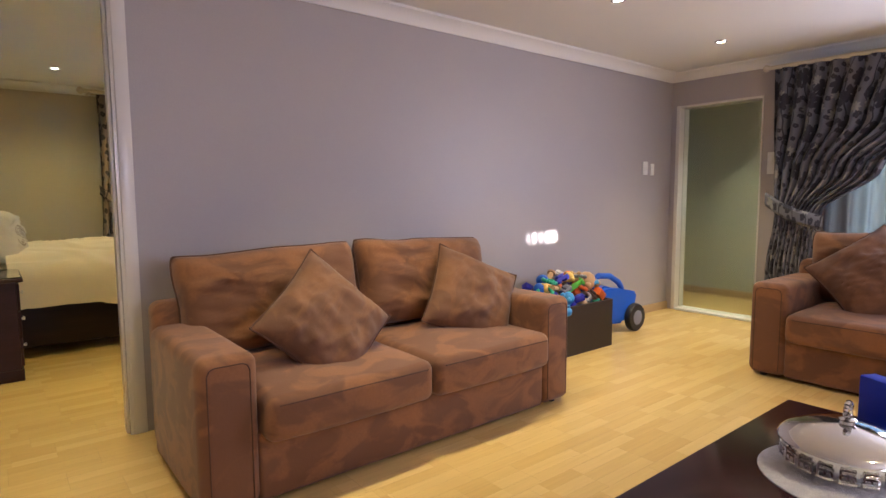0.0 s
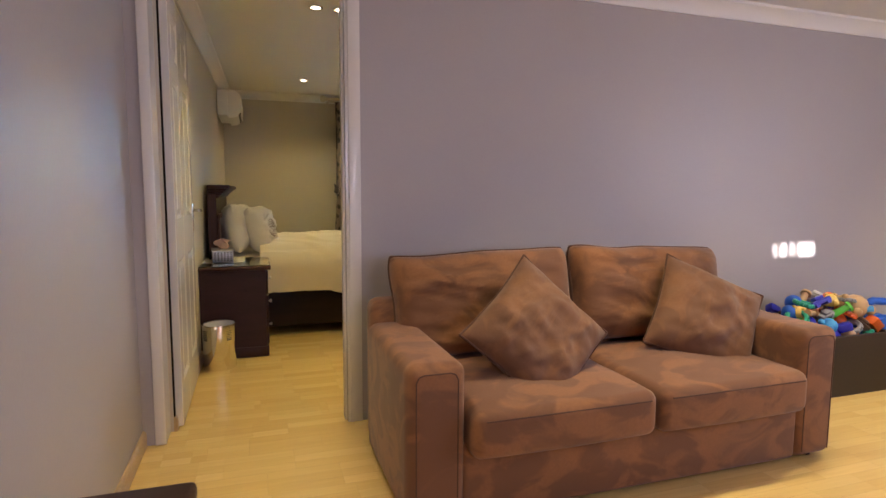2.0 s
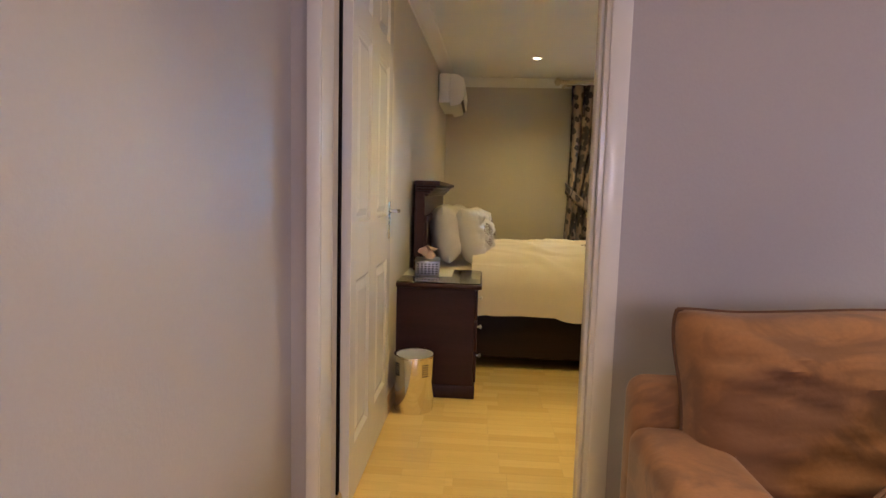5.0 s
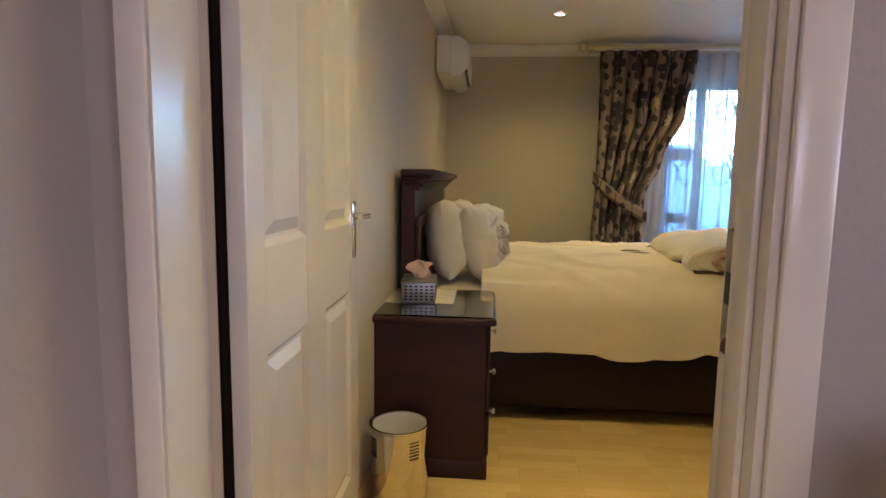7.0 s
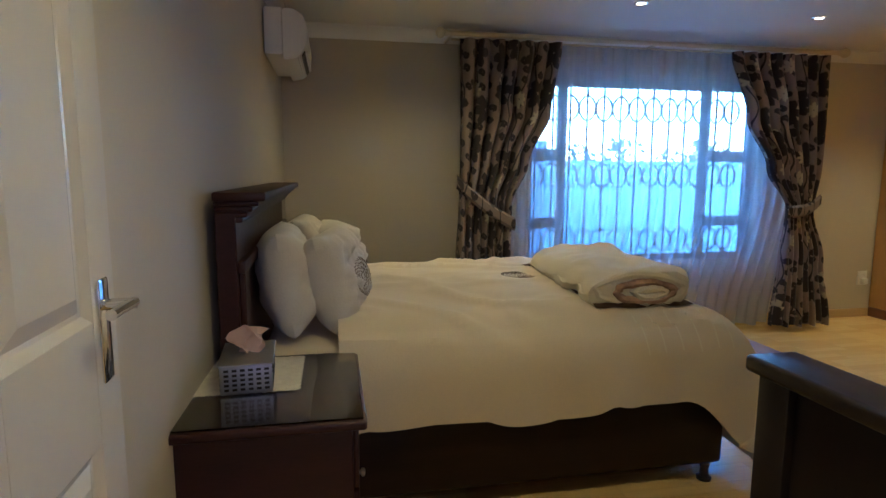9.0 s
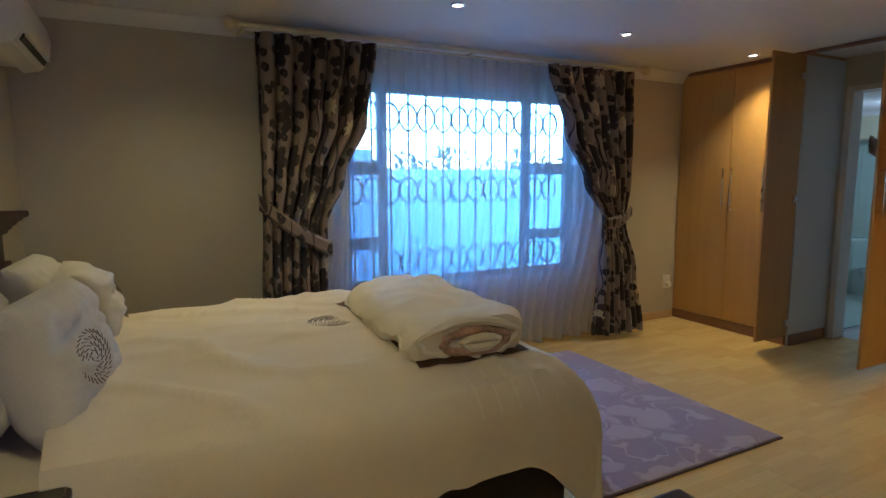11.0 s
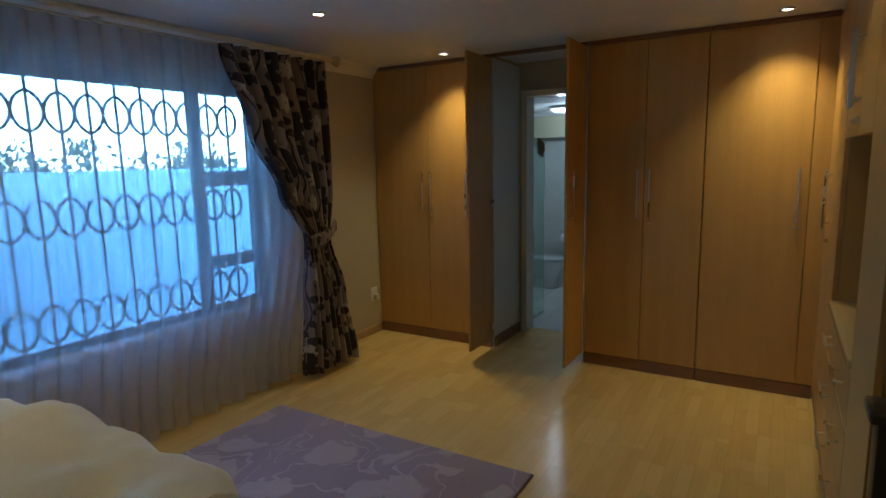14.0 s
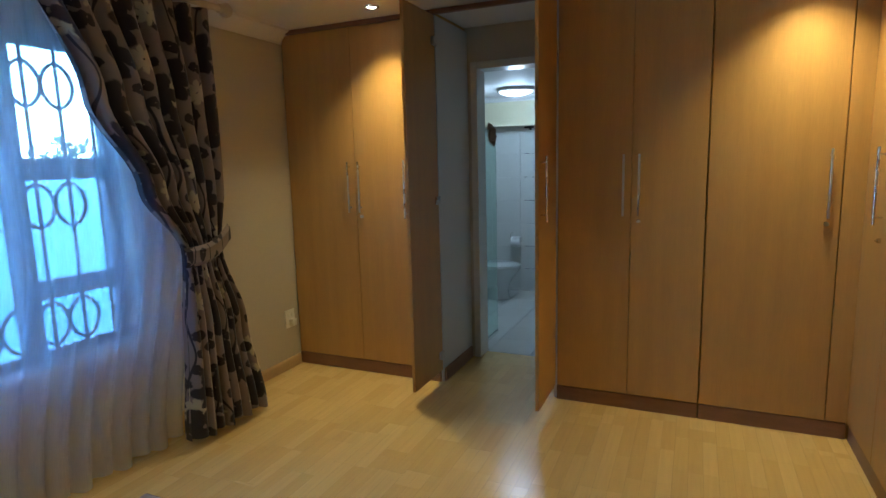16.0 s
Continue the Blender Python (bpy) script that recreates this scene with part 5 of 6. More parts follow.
hi = [bm.verts.new((x, y, 0.6705)) for x, y in pts]
bm.faces.new(lo[::-1]); bm.faces.new(hi)
for i in range(len(pts)):
    k = (i + 1) % len(pts)
    bm.faces.new((lo[i], lo[k], hi[k], hi[i]))
solid("doily", bm, LACE, "cream lace doily with a scalloped edge on the nightstand", "doily", smooth=False)
tb = thing("tissue_box", "silver tissue box cover with lattice sides", "tissue box", (-0.272, 4.655, 0.671), 4)
PEWTER = paint("dull_silver", (0.34, 0.35, 0.38), 0.38, 0.85, vary=0.08, bump=0.02)
part("body", box(BM(), -0.072, 0.072, -0.11, 0.11, 0, 0.085, 0.004, 2), PEWTER, tb)
lid = part("top_plate", box(BM(), -0.077, 0.077, -0.116, 0.116, 0.085, 0.09, 0.002, 1), PEWTER, tb)
lat = BM()
for r in range(5):
    for c in range(9):
        box(lat, -0.0735, -0.0715, -0.10 + c * 0.0235, -0.10 + c * 0.0235 + 0.013, 0.012 + r * 0.014, 0.019 + r * 0.014)
        box(lat, 0.0715, 0.0735, -0.10 + c * 0.0235, -0.10 + c * 0.0235 + 0.013, 0.012 + r * 0.014, 0.019 + r * 0.014)
    for c in range(6):
        box(lat, -0.06 + c * 0.022, -0.06 + c * 0.022 + 0.013, -0.1115, -0.1095, 0.012 + r * 0.014, 0.019 + r * 0.014)
part("lattice", lat, BLACK, tb, "dark pierced lattice")
bm = BM()
W = {}
for i in range(7):
    for j in range(9):
        u, v = i / 6 * 2 - 1, j / 8
        W[i, j] = bm.verts.new((u * 0.03 * (1 + v) + 0.012 * math.sin(v * 7 + i), 0.012 * math.sin(u * 5 + v * 4) + 0.02 * v, 0.088 + v * 0.085 - 0.02 * abs(u) * v))
for i in range(6):
    for j in range(8):
        bm.faces.new((W[i, j], W[i + 1, j], W[i + 1, j + 1], W[i, j + 1]))
bmesh.ops.solidify(bm, geom=bm.faces[:], thickness=0.0015)
part("tissue", bm, paint("pink_tissue", (0.72, 0.52, 0.46), 0.95, vary=0.05, bump=0.1), tb, "pale pink paper tissue")

# ---- sofa scatter cushions ----
CUSH = suede("cushion_suede", (0.135, 0.057, 0.025), (0.18, 0.078, 0.031))
def scatter(m, seed):
    c = thing("scatter_cushion", "brown suede scatter cushion with piped edges on the sofa", "cushion", group="scatter cushions")
    part("cover", cushion(BM(), 0.51, 0.51, 0.22, Matrix.Identity(4), 0.55, 40, 0.028, seed, 2.4, 0.6), CUSH, c)
    pip = BM()
    nn, w_ = 14, 0.255
    loop = []
    for a, b in (((-1, -1), (1, -1)), ((1, -1), (1, 1)), ((1, 1), (-1, 1)), ((-1, 1), (-1, -1))):
        for i in range(nn):
            t = i / nn
            u, v = a[0] + (b[0] - a[0]) * t, a[1] + (b[1] - a[1]) * t
            k = 1 - 0.6 * 0.12 * ((1 - u * u) if abs(v) > abs(u) else (1 - v * v)) * max(abs(u), abs(v)) ** 3
            loop.append((u * w_ * k, v * w_ * k, 0))
    for p, q in zip(loop, loop[1:] + loop[:1]):
        tube(pip, p, q, 0.005, n=6)
    part("piping", pip, SUEDE_D, c)
    c.matrix_world = m
    return c
scatter(pose(1.085, 2.22, 0.60, 62, 0, 6) @ pose(0, 0, 0, 0, 0, 40), 3)
scatter(pose(2.02, 2.28, 0.595, 58, 0, -10) @ pose(0, 0, 0, 0, 0, 62), 8)
scatter(pose(4.08, 0.95, 0.66, 60, 0, -80) @ pose(0, 0, 0, 0, 0, 40), 5)

# ---- lounge: coffee table and what stands on it ----
TABLE = paint("polished_mahogany", (0.035, 0.010, 0.010), 0.14, vary=0.3, scale=3, fine=30, stretch=(1, 7, 7), bump=0.01)
ct = thing("coffee_table", "polished dark mahogany coffee table", "coffee table")
part("tabletop", box(BM(), 0.75, 2.07, -0.12, 0.665, 0.405, 0.45, 0.004, 2), TABLE, ct)
for x in (0.80, 1.94):
    for y in (-0.07, 0.54):
        part("leg", box(BM(), x, x + 0.08, y, y + 0.08, 0, 0.405, 0.004, 1), TABLE, ct)
part("apron", box(BM(), 0.88, 1.94, 0.57, 0.59, 0.32, 0.405), TABLE, ct)
part("apron", box(BM(), 0.88, 1.94, -0.04, -0.02, 0.32, 0.405), TABLE, ct)
mt = solid("place_mat", turned(BM(), ((0.002, 0.4505), (0.205, 0.4505), (0.205, 0.4535), (0.198, 0.4545), (0.002, 0.4545)), 40, (1.57, 0.34, 0)), paint("woven_white_mat", (0.62, 0.60, 0.58), 0.9, vary=0.15, scale=60, fine=220, bump=0.6), "round white woven place mat on the coffee table", "place mat")
PX, PY, PZ = 1.60, 0.36, 0.4545
pt = thing("serving_dish", "round silver lidded serving dish with key-pattern band", "serving dish", (PX, PY, PZ))
pt.matrix_world = pose(PX, PY, PZ) @ Matrix.Scale(0.83, 4)
part("bowl", turned(BM(), ((0.10, 0.022), (0.15, 0.035), (0.172, 0.06), (0.178, 0.085), (0.18, 0.088)), 48), CHROME, pt)
band_ = BM()
for i in range(20):
    a = 2 * math.pi * i / 20
    for da, h0, h1 in ((-0.10, 0.034, 0.074), (0.10, 0.034, 0.058), (0.0, 0.046, 0.062)):
        c = Vector((0.176 * math.cos(a + da), 0.176 * math.sin(a + da), 0))
        m_ = Matrix.Translation((c.x, c.y, (h0 + h1) / 2)) @ Matrix.Rotation(a + da, 4, "Z")
        bmesh.ops.create_cube(band_, size=1, matrix=m_ @ Matrix.Diagonal((0.006, 0.006, h1 - h0, 1)))
    for h in (0.036, 0.074, 0.058):
        m_ = Matrix.Translation((0.176 * math.cos(a), 0.176 * math.sin(a), h)) @ Matrix.Rotation(a, 4, "Z")
        bmesh.ops.create_cube(band_, size=1, matrix=m_ @ Matrix.Diagonal((0.006, 0.038, 0.005, 1)))
part("key_band", band_, CHROME, pt, "raised key-pattern band")
ld = part("lid", turned(BM(), ((0.184, 0.088), (0.186, 0.094), (0.18, 0.105), (0.165, 0.117), (0.12, 0.138), (0.06, 0.151), (0.022, 0.155), (0.018, 0.162), (0.024, 0.168), (0.012, 0.174)), 48), CHROME, pt)
rg = BM()
for i in range(16):
    a, b = 2 * math.pi * i / 16, 2 * math.pi * (i + 1) / 16
    tube(rg, (0.021 * math.cos(a), 0, 0.198 + 0.021 * math.sin(a)), (0.021 * math.cos(b), 0, 0.198 + 0.021 * math.sin(b)), 0.0075 + 0.002 * (i % 2), n=8)
part("ring_knob", rg, CHROME, ld)
for i in range(4):
    a = math.pi / 4 + i * math.pi / 2
    part("foot", turned(BM(), ((0.012, 0), (0.010, 0.012), (0.014, 0.026)), 10, (0.12 * math.cos(a), 0.12 * math.sin(a), 0)), CHROME, pt)
tin = thing("blue_box", "bright blue upright box on the coffee table", "box", (2.01, 0.35, 0.45), 62)
part("body", box(BM(), -0.10, 0.10, -0.03, 0.03, 0, 0.15, 0.005, 2), paint("blue_card", (0.012, 0.05, 0.62), 0.4, vary=0.06, bump=0.0), tin)

# ---- television on its stand ----
ts = thing("tv_stand", "dark wooden television stand along the wall", "tv stand")
XT, TY = -0.60, 1.40
part("top", box(BM(), XT + 0.045, -0.17, -0.45, TY, 0.53, 0.57, 0.014, 3), MAHOG, ts)
part("side", box(BM(), XT + 0.045, -0.20, TY - 0.06, TY - 0.03, 0, 0.52), MAHOG, ts)
part("side", box(BM(), XT + 0.045, -0.20, -0.42, -0.39, 0, 0.52), MAHOG, ts)
part("shelf", box(BM(), XT + 0.045, -0.21, -0.39, TY - 0.06, 0.22, 0.245), MAHOG, ts)
part("plinth", box(BM(), XT + 0.045, -0.22, -0.39, TY - 0.06, 0, 0.06), MAHOG, ts)
tv = thing("television", "flat black television on a dark stand", "television")
part("casing", box(BM(), XT + 0.05, XT + 0.10, -0.05, 1.09, 0.64, 1.27, 0.008, 2), BLACK, tv)
part("screen", box(BM(), XT + 0.1002, XT + 0.103, -0.03, 1.07, 0.67, 1.25), paint("dark_screen", (0.01, 0.01, 0.012), 0.08, vary=0.02, bump=0.0), tv)
part("base", box(BM(), XT + 0.045, XT + 0.22, 0.32, 0.72, 0.57, 0.585, 0.004, 1), BLACK, tv)
part("neck", box(BM(), XT + 0.06, XT + 0.09, 0.46, 0.58, 0.585, 0.65), BLACK, tv)

# ---- toy box, toys and ride-on ----
BOXM = paint("dark_board_box", (0.025, 0.016, 0.013), 0.5, vary=0.2, bump=0.05)
tx = thing("toy_box", "dark brown open toy box heaped with toys", "toy box")
x0, x1, y0, y1 = 2.86, 3.64, 2.47, 2.90
for a in ((x0, x1, y0, y0 + 0.02), (x0, x1, y1 - 0.02, y1), (x0, x0 + 0.02, y0 + 0.02, y1 - 0.02), (x1 - 0.02, x1, y0 + 0.02, y1 - 0.02)):
    part("panel", box(BM(), *a, 0, 0.365, 0.003, 1), BOXM, tx)
part("bottom", box(BM(), x0 + 0.02, x1 - 0.02, y0 + 0.02, y1 - 0.02, 0.01, 0.03), BOXM, tx)
part("knob", turned(BM(), ((0.008, 0), (0.008, 0.012), (0.014, 0.02), (0.002, 0.026)), 12), paint("wood_knob", (0.5, 0.36, 0.18), 0.5), tx).matrix_basis = pose(2.98, y0, 0.28, 90, 0, 0)
HUES = {"blue": (0.01, 0.10, 0.52), "deep_blue": (0.02, 0.02, 0.35), "orange": (0.75, 0.14, 0.02), "green": (0.10, 0.52, 0.06), "pink": (0.62, 0.05, 0.28), "grey": (0.20, 0.20, 0.23), "brown": (0.07, 0.035, 0.02), "tan": (0.48, 0.30, 0.15), "white": (0.70, 0.68, 0.64), "yellow": (0.70, 0.48, 0.12), "teal": (0.03, 0.35, 0.22), "sky": (0.05, 0.28, 0.60)}
TOYM = {k: paint(k + "_toy", v, 0.4, vary=0.08, bump=0.02) for k, v in HUES.items()}


def toy_shape(kind, s):
    bm = BM()
    if kind == "block":
        box(bm, -s, s, -s * 0.7, s * 0.7, -s * 0.6, s * 0.6, s * 0.14, 2)
    elif kind == "ball":
        bmesh.ops.create_icosphere(bm, subdivisions=3, radius=s)
    elif kind == "ring":
        for i in range(18):
            a, b = 2 * math.pi * i / 18, 2 * math.pi * (i + 1) / 18
            tube(bm, (s * math.cos(a), s * math.sin(a), 0), (s * math.cos(b), s * math.sin(b), 0), s * 0.3, n=8)
    elif kind == "car":
        box(bm, -s * 1.3, s * 1.3, -s * 0.6, s * 0.6, -s * 0.4, s * 0.15, s * 0.12, 2)
        box(bm, -s * 0.7, s * 0.6, -s * 0.5, s * 0.5, s * 0.13, s * 0.6, s * 0.15, 2)
        for wx in (-0.8, 0.8):
            tube(bm, (s * wx, -s * 0.68, -s * 0.4), (s * wx, s * 0.68, -s * 0.4), s * 0.3, n=14)
    elif kind == "plush":
        for (x, y, z, r) in ((0, 0, 0, 1.0), (1.1, 0, 0.35, 0.7), (1.2, 0.5, 0.9, 0.28), (1.2, -0.5, 0.9, 0.28), (-0.8, 0.6, -0.4, 0.42), (-0.8, -0.6, -0.4, 0.42), (0.5, 0.7, -0.4, 0.38), (0.5, -0.7, -0.4, 0.38)):
            bmesh.ops.create_icosphere(bm, subdivisions=2, radius=s * r, matrix=Matrix.Translation((x * s, y * s, z * s)))
    else:
        tube(bm, (-s * 1.6, 0, 0), (s * 1.6, 0, 0), s * 0.5, s * 0.35, 14)
        tube(bm, (s * 1.4, 0, 0), (s * 1.7, 0, 0), s * 0.62, s * 0.6, 14)
    return bm


rt = random.Random(11)
KINDS = ["block", "ball", "ring", "car", "plush", "stick"]
NAMES = {"block": "building_block", "ball": "toy_ball", "ring": "toy_ring", "car": "toy_car", "plush": "soft_toy", "stick": "toy_rattle"}
PLACES = []
for layer, (z, nx_, ny_, m_) in enumerate(((0.33, 8, 4, 0.05), (0.40, 8, 4, 0.04), (0.47, 6, 3, 0.10), (0.535, 4, 2, 0.17))):
    for i in range(nx_):
        for j in range(ny_):
            PLACES.append((x0 + m_ + (x1 - x0 - 2 * m_) * (i + 0.5) / nx_ + rt.uniform(-0.03, 0.03), y0 + m_ * 0.7 + (y1 - y0 - 1.4 * m_) * (j + 0.5) / ny_ + rt.uniform(-0.02, 0.02), z + rt.uniform(-0.01, 0.02)))
cols_ = ["blue", "orange", "white", "sky", "green", "deep_blue", "grey", "pink", "brown", "tan", "orange", "teal", "blue", "yellow", "sky"]
for i, (x, y, z) in enumerate(PLACES):
    k = KINDS[i * 5 % 6] if i % 7 else "car"
    col = cols_[(i * 4 + i // 6) % len(cols_)]
    if x > 3.35 and k == "plush":
        col = "tan"
    o = solid(NAMES[k], toy_shape(k, rt.uniform(0.036, 0.052)), TOYM[col], f"{col.replace('_', ' ')} plastic or plush toy heaped in the box", "toy", group="toys in the toy box")
    o.matrix_world = pose(x, y, z, rt.uniform(-40, 40), rt.uniform(-40, 40), rt.uniform(0, 360))
dog = solid("soft_toy", toy_shape("plush", 0.075), TOYM["tan"], "tan and white plush animal lying on the toys", "toy", group="toys in the toy box")
dog.matrix_world = pose(3.50, 2.62, 0.50, 10, 5, 170)

rd = thing("ride_on_toy", "bright blue plastic ride-on toy with black wheels", "ride-on toy")
BLUE = TOYM["blue"]
bm = BM()
prof = ((3.72, 0.10), (4.10, 0.07), (4.24, 0.24), (4.30, 0.32), (4.18, 0.345), (3.98, 0.36), (3.86, 0.42), (3.72, 0.40))
ea = [bm.verts.new((x, 2.66, z)) for x, z in prof]
eb = [bm.verts.new((x, 2.90, z)) for x, z in prof]
for i in range(len(prof)):
    k = (i + 1) % len(prof)
    bm.faces.new((ea[i], ea[k], eb[k], eb[i]))
bm.faces.new(ea); bm.faces.new(eb[::-1])
bmesh.ops.bevel(bm, geom=bm.edges[:], offset=0.025, segments=3, affect="EDGES")
part("body", bm, BLUE, rd)
for y in (2.60, 2.90):
    wh = part("wheel", turned(BM(), ((0.06, 0.0), (0.11, 0.0), (0.118, 0.012), (0.118, 0.045), (0.11, 0.056), (0.06, 0.056)), 32), BLACK, rd, "ridged black wheel")
    wh.matrix_basis = pose(4.19, y + 0.056, 0.118, 90, 0, 0)
    part("hub", turned(BM(), ((0.062, -0.002), (0.062, 0.060), (0.02, 0.064), (0.002, 0.064)), 20), TOYM["grey"], wh)
hb_ = BM()
pth = [(3.70, 2.74, 0.44), (3.80, 2.72, 0.50), (3.92, 2.70, 0.49), (4.04, 2.70, 0.43), (4.12, 2.72, 0.37)]
for a, b in zip(pth, pth[1:]):
    tube(hb_, a, b, 0.024, n=12)
    bmesh.ops.create_icosphere(hb_, subdivisions=2, radius=0.024, matrix=Matrix.Translation(b))
part("push_handle", hb_, BLUE, rd)

# ---- wall fittings ----
def plate(name, label, cat, m, w_, h_, rockers):
    p = thing(name, label, cat)
    part("plate", box(BM(), -w_ / 2, w_ / 2, -0.009, 0, -h_ / 2, h_ / 2, 0.003, 2), PLASTIC, p)
    for x, z, a, b in rockers:
        part("rocker", box(BM(), x - a / 2, x + a / 2, -0.014, -0.009, z - b / 2, z + b / 2, 0.002, 1), PLASTIC, p)
    p.matrix_world = m
    return p
plate("light_switch", "white light switch plate on the lounge wall", "switch", pose(4.845, YA, 1.41), 0.075, 0.125, ((-0.015, 0, 0.02, 0.04), (0.015, 0, 0.02, 0.04)))
plate("dimmer_switch", "small beige dimmer plate beside the switch", "switch", pose(4.965, YA, 1.40), 0.06, 0.11, ((0, 0.02, 0.03, 0.03), (0, -0.025, 0.02, 0.02)))
plate("alarm_sensor", "narrow white alarm keypad on the lounge wall", "alarm", pose(XR, 2.035, 1.43, 0, 0, -90), 0.06, 0.19, ((0, 0.03, 0.035, 0.06),))
pg = plate("wall_socket", "white wall socket with a plugged-in adaptor", "socket", pose(4.75, YF, 0.36), 0.10, 0.13, ((-0.02, 0.03, 0.018, 0.028), (0.02, 0.03, 0.018, 0.028)))
part("plug", box(BM(), -0.02, 0.025, -0.05, -0.009, -0.05, 0.0, 0.008, 2), PLASTIC, pg)
plate("wall_socket", "white wall socket low on the bedroom wall", "socket", pose(XB, 4.27, 0.30, 0, 0, 90), 0.08, 0.12, ((0, 0, 0.03, 0.04),))

# ---- lounge doorway: frame, threshold and glass panel ----
gd = thing("glass_doorway", "doorway with a white frame and greenish glass panel", "doorway", kind="structure")
for y0_, y1_ in ((GY0 - 0.006, GY0 + 0.008), (GY1 - 0.035, GY1 + 0.004)):
    part("jamb", box(BM(), XR - 0.012, XR + 0.17, y0_, y1_, 0, GH + 0.012, 0.004, 1), GLOSS, gd)
part("head", box(BM(), XR - 0.012, XR + 0.17, GY0 + 0.008, GY1 - 0.035, GH - 0.008, GH + 0.012, 0.004, 1), GLOSS, gd)
part("threshold", box(BM(), XR - 0.02, XR + 0.17, GY0 + 0.010, GY1 - 0.037, 0.0005, 0.02, 0.005, 2), PLASTIC, gd, "pale threshold strip")

gp = part("glass_panel", box(BM(), XR + 0.07, XR + 0.078, GY0 + 0.03, GY1 - 0.037, 0.022, GH - 0.014, 0.001, 1), glassy("frosted_green_glass", (0.90, 0.95, 0.88), 0.12), gd, "greenish frosted glass panel", smooth=False)
gp.visible_shadow = False

# ---- bathroom ----
bl_ = thing("bathroom_light", "round frosted ceiling light with a chrome ring", "ceiling light", (6.80, 6.15, BZ))
part("ring", turned(BM(), ((0.17, 0.0), (0.175, -0.02), (0.165, -0.03), (0.155, -0.028)), 40, close=False), CHROME, bl_)
part("diffuser", turned(BM(), ((0.165, -0.02), (0.14, -0.045), (0.09, -0.06), (0.002, -0.066)), 40), glow("frosted_lamp", (0.85, 0.95, 1.0), 0.30), bl_)
lamp("bathroom_bulb", "POINT", 1.0, (0.72, 0.92, 1.0), pose(6.80, 6.15, BZ - 0.11), soft=0.08)
structure("bulkhead", box(BM(), 7.42, BX1, 4.36, 7.29, 1.79, BZ - 0.001), paint("cream_tile", (0.62, 0.58, 0.40), 0.3, vary=0.03), "cream bulkhead below the bathroom ceiling", "wall")
moulding("cornice", (7.42, 4.36), (7.42, 7.29), (-1, 0), WHITE, "small white plaster cornice", tuple((d * 0.6, h * 0.6) for d, h in COVE), BZ)
gl = thing("shower_screen", "clear greenish frameless glass shower screen", "shower screen")
pn = part("pane", box(BM(), 5.60, 6.02, 6.088, 6.096, 0.03, 1.68, 0.001, 1), glassy("green_glass", (0.72, 0.93, 0.86)), gl, smooth=False)
pn.visible_shadow = False
part("channel", box(BM(), 5.56, 6.02, 6.078, 6.106, 0.004, 0.03, 0.002, 1), CHROME, gl)
part("wall_clip", box(BM(), 5.545, 5.60, 6.08, 6.104, 1.2, 1.26, 0.002, 1), CHROME, gl)
cl = solid("hung_cloth", cushion(BM(), 0.11, 0.17, 0.06, Matrix.Identity(4), 0.5, 10, 0.03, 4), paint("brown_cloth", (0.20, 0.11, 0.06), 0.95, vary=0.3, bump=0.2), "brown cloth hung over the shower screen", "cloth")
cl.matrix_world = pose(5.93, 6.092, 1.64, 80, 20, 0)
CER = paint("white_ceramic", (0.70, 0.72, 0.72), 0.08, vary=0.02, bump=0.0)
wc_ = thing("toilet", "white ceramic toilet with a closed lid", "toilet")


def oval(bm, steps, cx, n=32):
    rings_ = []
    for rx, ry, cy, z in steps:
        rings_.append([bm.verts.new((cx + rx * math.cos(2 * math.pi * i / n), cy + ry * math.sin(2 * math.pi * i / n), z)) for i in range(n)])
    for p, q in zip(rings_, rings_[1:]):
        for i in range(n):
            bm.faces.new((p[i], p[(i + 1) % n], q[(i + 1) % n], q[i]))
    bm.faces.new(rings_[0][::-1]); bm.faces.new(rings_[-1])
    return bm


part("pan", oval(BM(), ((0.11, 0.17, 6.52, 0.0), (0.10, 0.15, 6.52, 0.10), (0.12, 0.18, 6.50, 0.22), (0.175, 0.235, 6.48, 0.31), (0.18, 0.24, 6.48, 0.335)), 7.20), CER, wc_)
part("seat", oval(BM(), ((0.18, 0.245, 6.48, 0.337), (0.185, 0.25, 6.48, 0.345), (0.18, 0.245, 6.48, 0.353)), 7.20), CER, wc_)
part("lid", oval(BM(), ((0.18, 0.245, 6.48, 0.357), (0.186, 0.252, 6.48, 0.365), (0.15, 0.21, 6.48, 0.378)), 7.20), CER, wc_)
cis = part("cistern", box(BM(), 7.02, 7.38, 6.72, 6.90, 0.36, 0.70, 0.03, 4), CER, wc_)
part("flush_lever", tube(BM(), (7.02, 6.75, 0.64), (6.97, 6.75, 0.64), 0.01), CHROME, cis)
tr_ = thing("toilet_roll", "white toilet roll on a chrome holder", "toilet roll", (BX1, 6.37, 0.56))
part("roll", tube(BM(), (-0.07, -0.05, 0), (-0.07, 0.05, 0), 0.055, n=28), paint("tissue_paper", (0.75, 0.75, 0.75), 0.95), tr_)
part("holder", tube(tube(tube(BM(), (-0.07, -0.055, 0), (-0.07, 0.062, 0), 0.006), (-0.07, 0.062, 0), (-0.07, 0.062, 0.09), 0.006), (-0.07, 0.062, 0.09), (0, 0.062, 0.09), 0.006), CHROME, tr_)
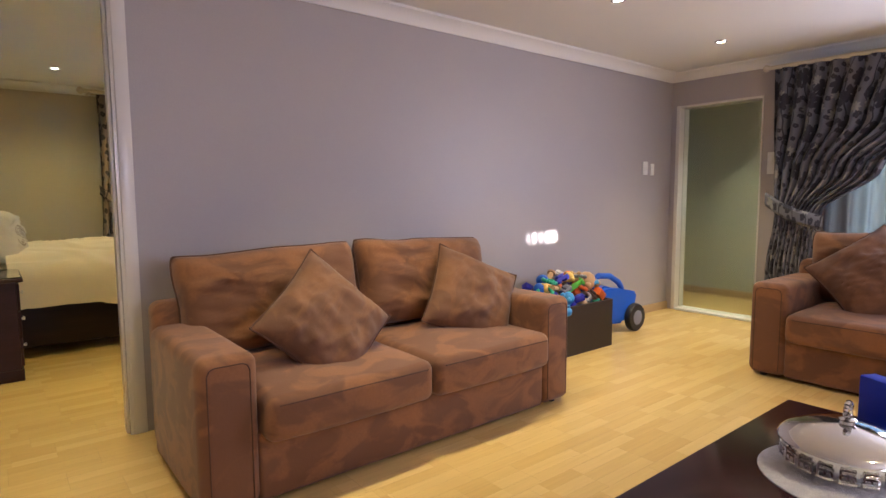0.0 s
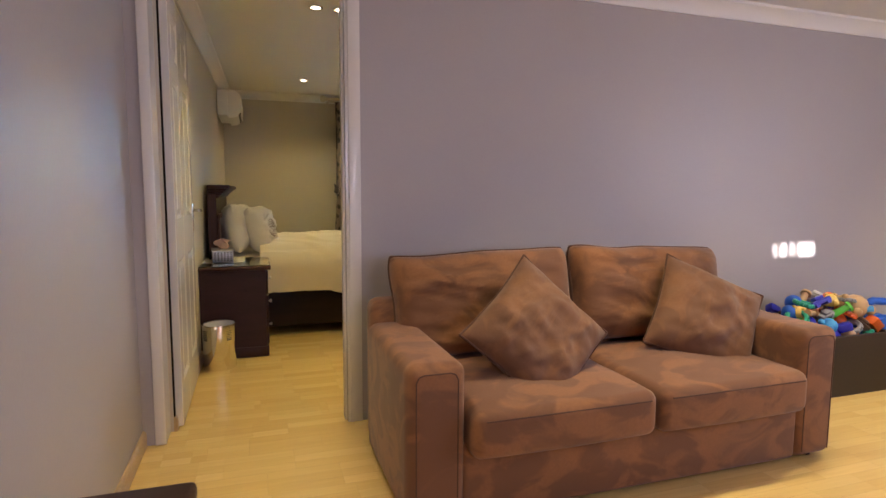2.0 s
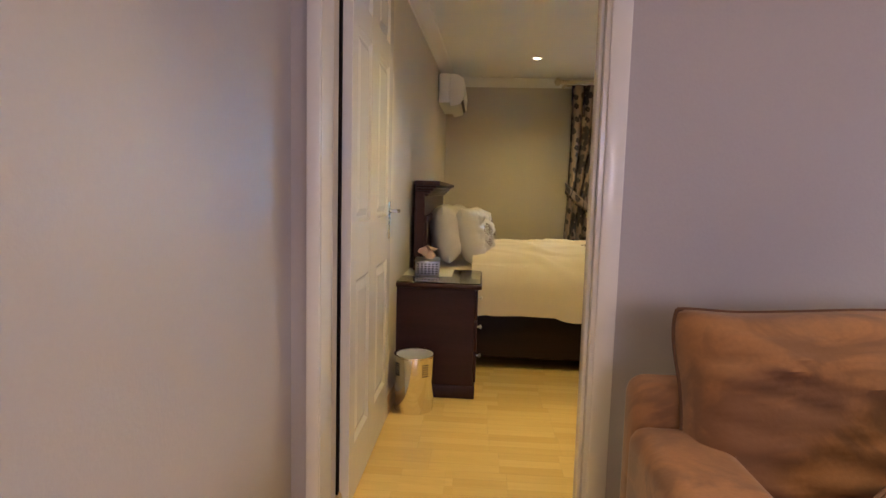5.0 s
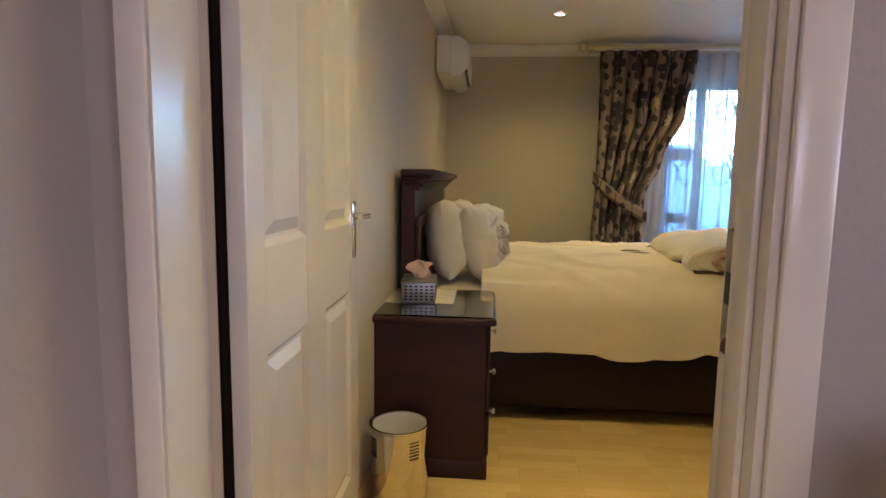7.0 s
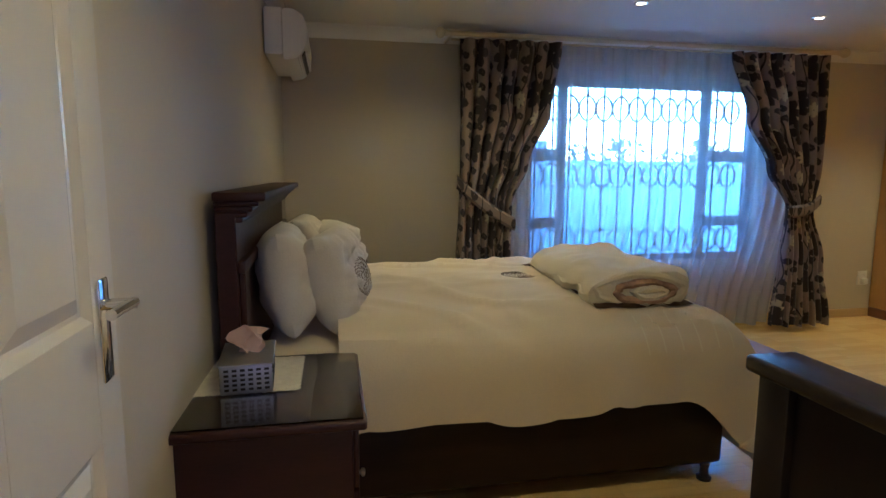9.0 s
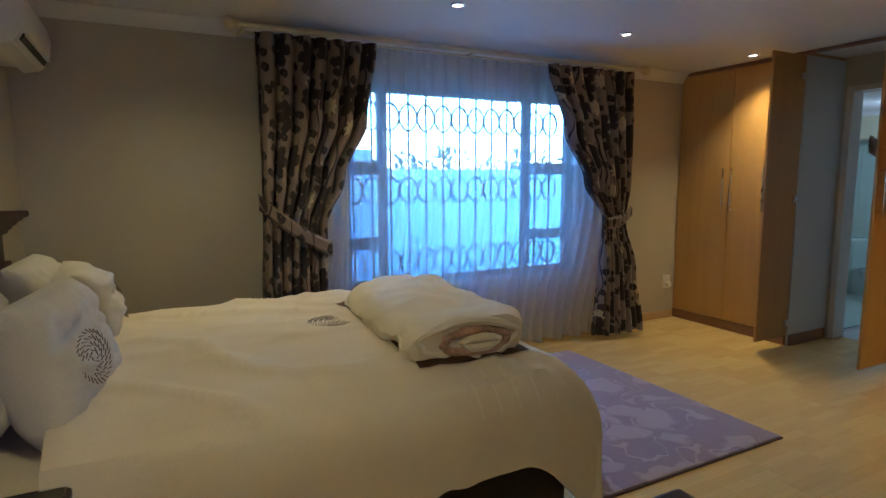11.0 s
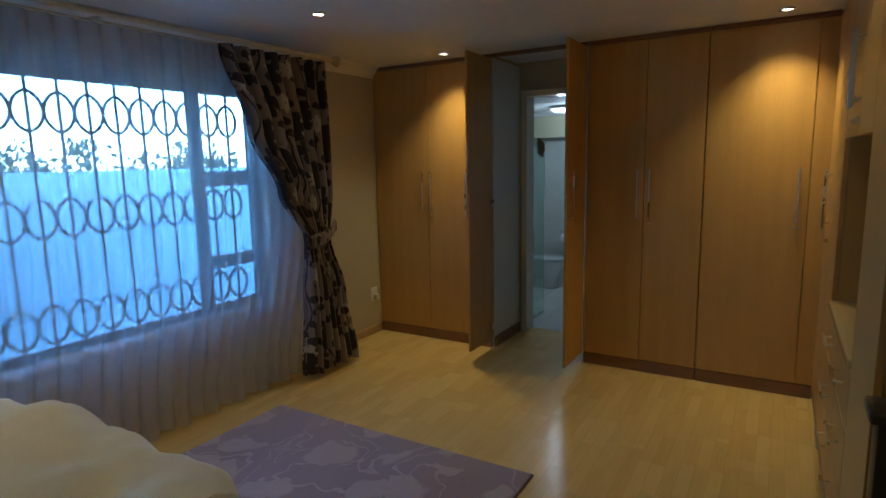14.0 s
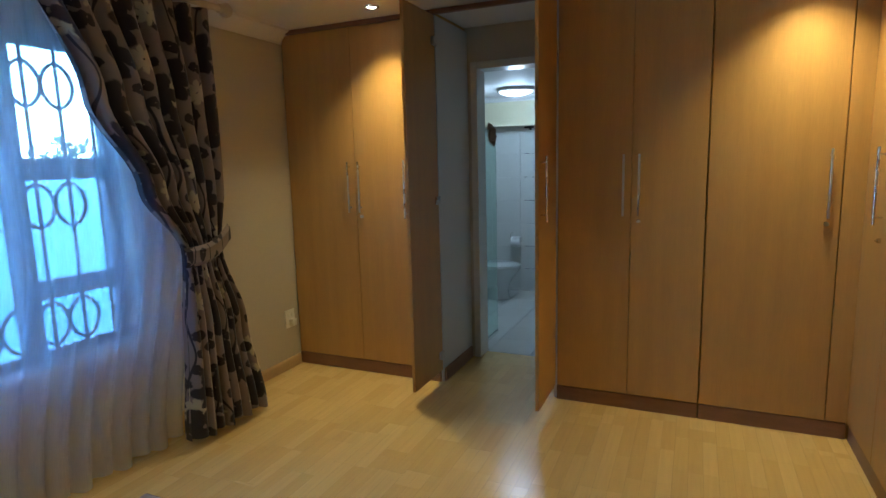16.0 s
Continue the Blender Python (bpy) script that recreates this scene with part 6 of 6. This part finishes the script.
MOS = [paint(f"mosaic_{k}", c, 0.15, vary=0.05, bump=0.0) for k, c in (("black", (0.01, 0.01, 0.012)), ("white", (0.6, 0.6, 0.6)), ("blue", (0.08, 0.10, 0.22)), ("brown", (0.10, 0.06, 0.04)))]
mo = thing("mosaic_strip", "vertical strip of small black and white mosaic tiles", "mosaic")
mb = [BM() for _ in MOS]
for r in range(60):
    for c in range(4):
        k = rt.choice((0, 0, 0, 1, 1, 2, 3))
        box(mb[k], BX1 - 0.006, BX1, 6.19 + c * 0.027, 6.19 + c * 0.027 + 0.024, 0.06 + r * 0.029, 0.06 + r * 0.029 + 0.026)
for k, b in enumerate(mb):
    tagged(part("mosaic_tiles", b, MOS[k], mo, smooth=False), kind="stuff")
tile = mesh_of("floor_tile", box(BM(), 0.002, 0.328, 0.002, 0.328, -0.013, 0.003, 0.0015, 1), TILEW, smooth=False)
for i in range(7):
    for j in range(9):
        o = new("floor_tile", tile)
        o.parent = floor_ob
        o.matrix_basis = Matrix.Translation((BX0 + 0.142 + i * 0.33, 4.36 + j * 0.33, 0))
wt = mesh_of("wall_tile", box(BM(), -0.008, 0.0, 0.0015, 0.3285, 0.0015, 0.2485, 0.0015, 1), TILEW, smooth=False)
bw_ = bpy.data.objects["wall_bathroom"]
for i in range(9):
    for j in range(7):
        y_ = 4.36 + i * 0.33
        o = new("wall_tile", wt)
        o.parent = bw_
        o.matrix_basis = Matrix.Translation((BX1 + 0.001 if not (6.0 < y_ + 0.165 < 6.3) else BX1 + 0.0015, y_, 0.005 + j * 0.25))

copy_thing(ns, pose(0, 2.19, 0))
for k in range(6):
    st = BM()
    xs = 1.17 + k * 0.075
    rows_ = []
    for i in range(15):
        v_ = 0.10 - i * (0.20 - 0.012 * (k % 3)) / 14
        a, b = duvet_point(xs + i * 0.0015, v_), duvet_point(xs + 0.006 + i * 0.0015, v_)
        rows_.append([st.verts.new((p[0], p[1] - 0.012, p[2] + 0.012)) for p in (a, b)])
    for p, q in zip(rows_, rows_[1:]):
        st.faces.new((p[0], p[1], q[1], q[0]))
    part("satin_stripe", st, SATIN, duvet, "shiny satin stripe")
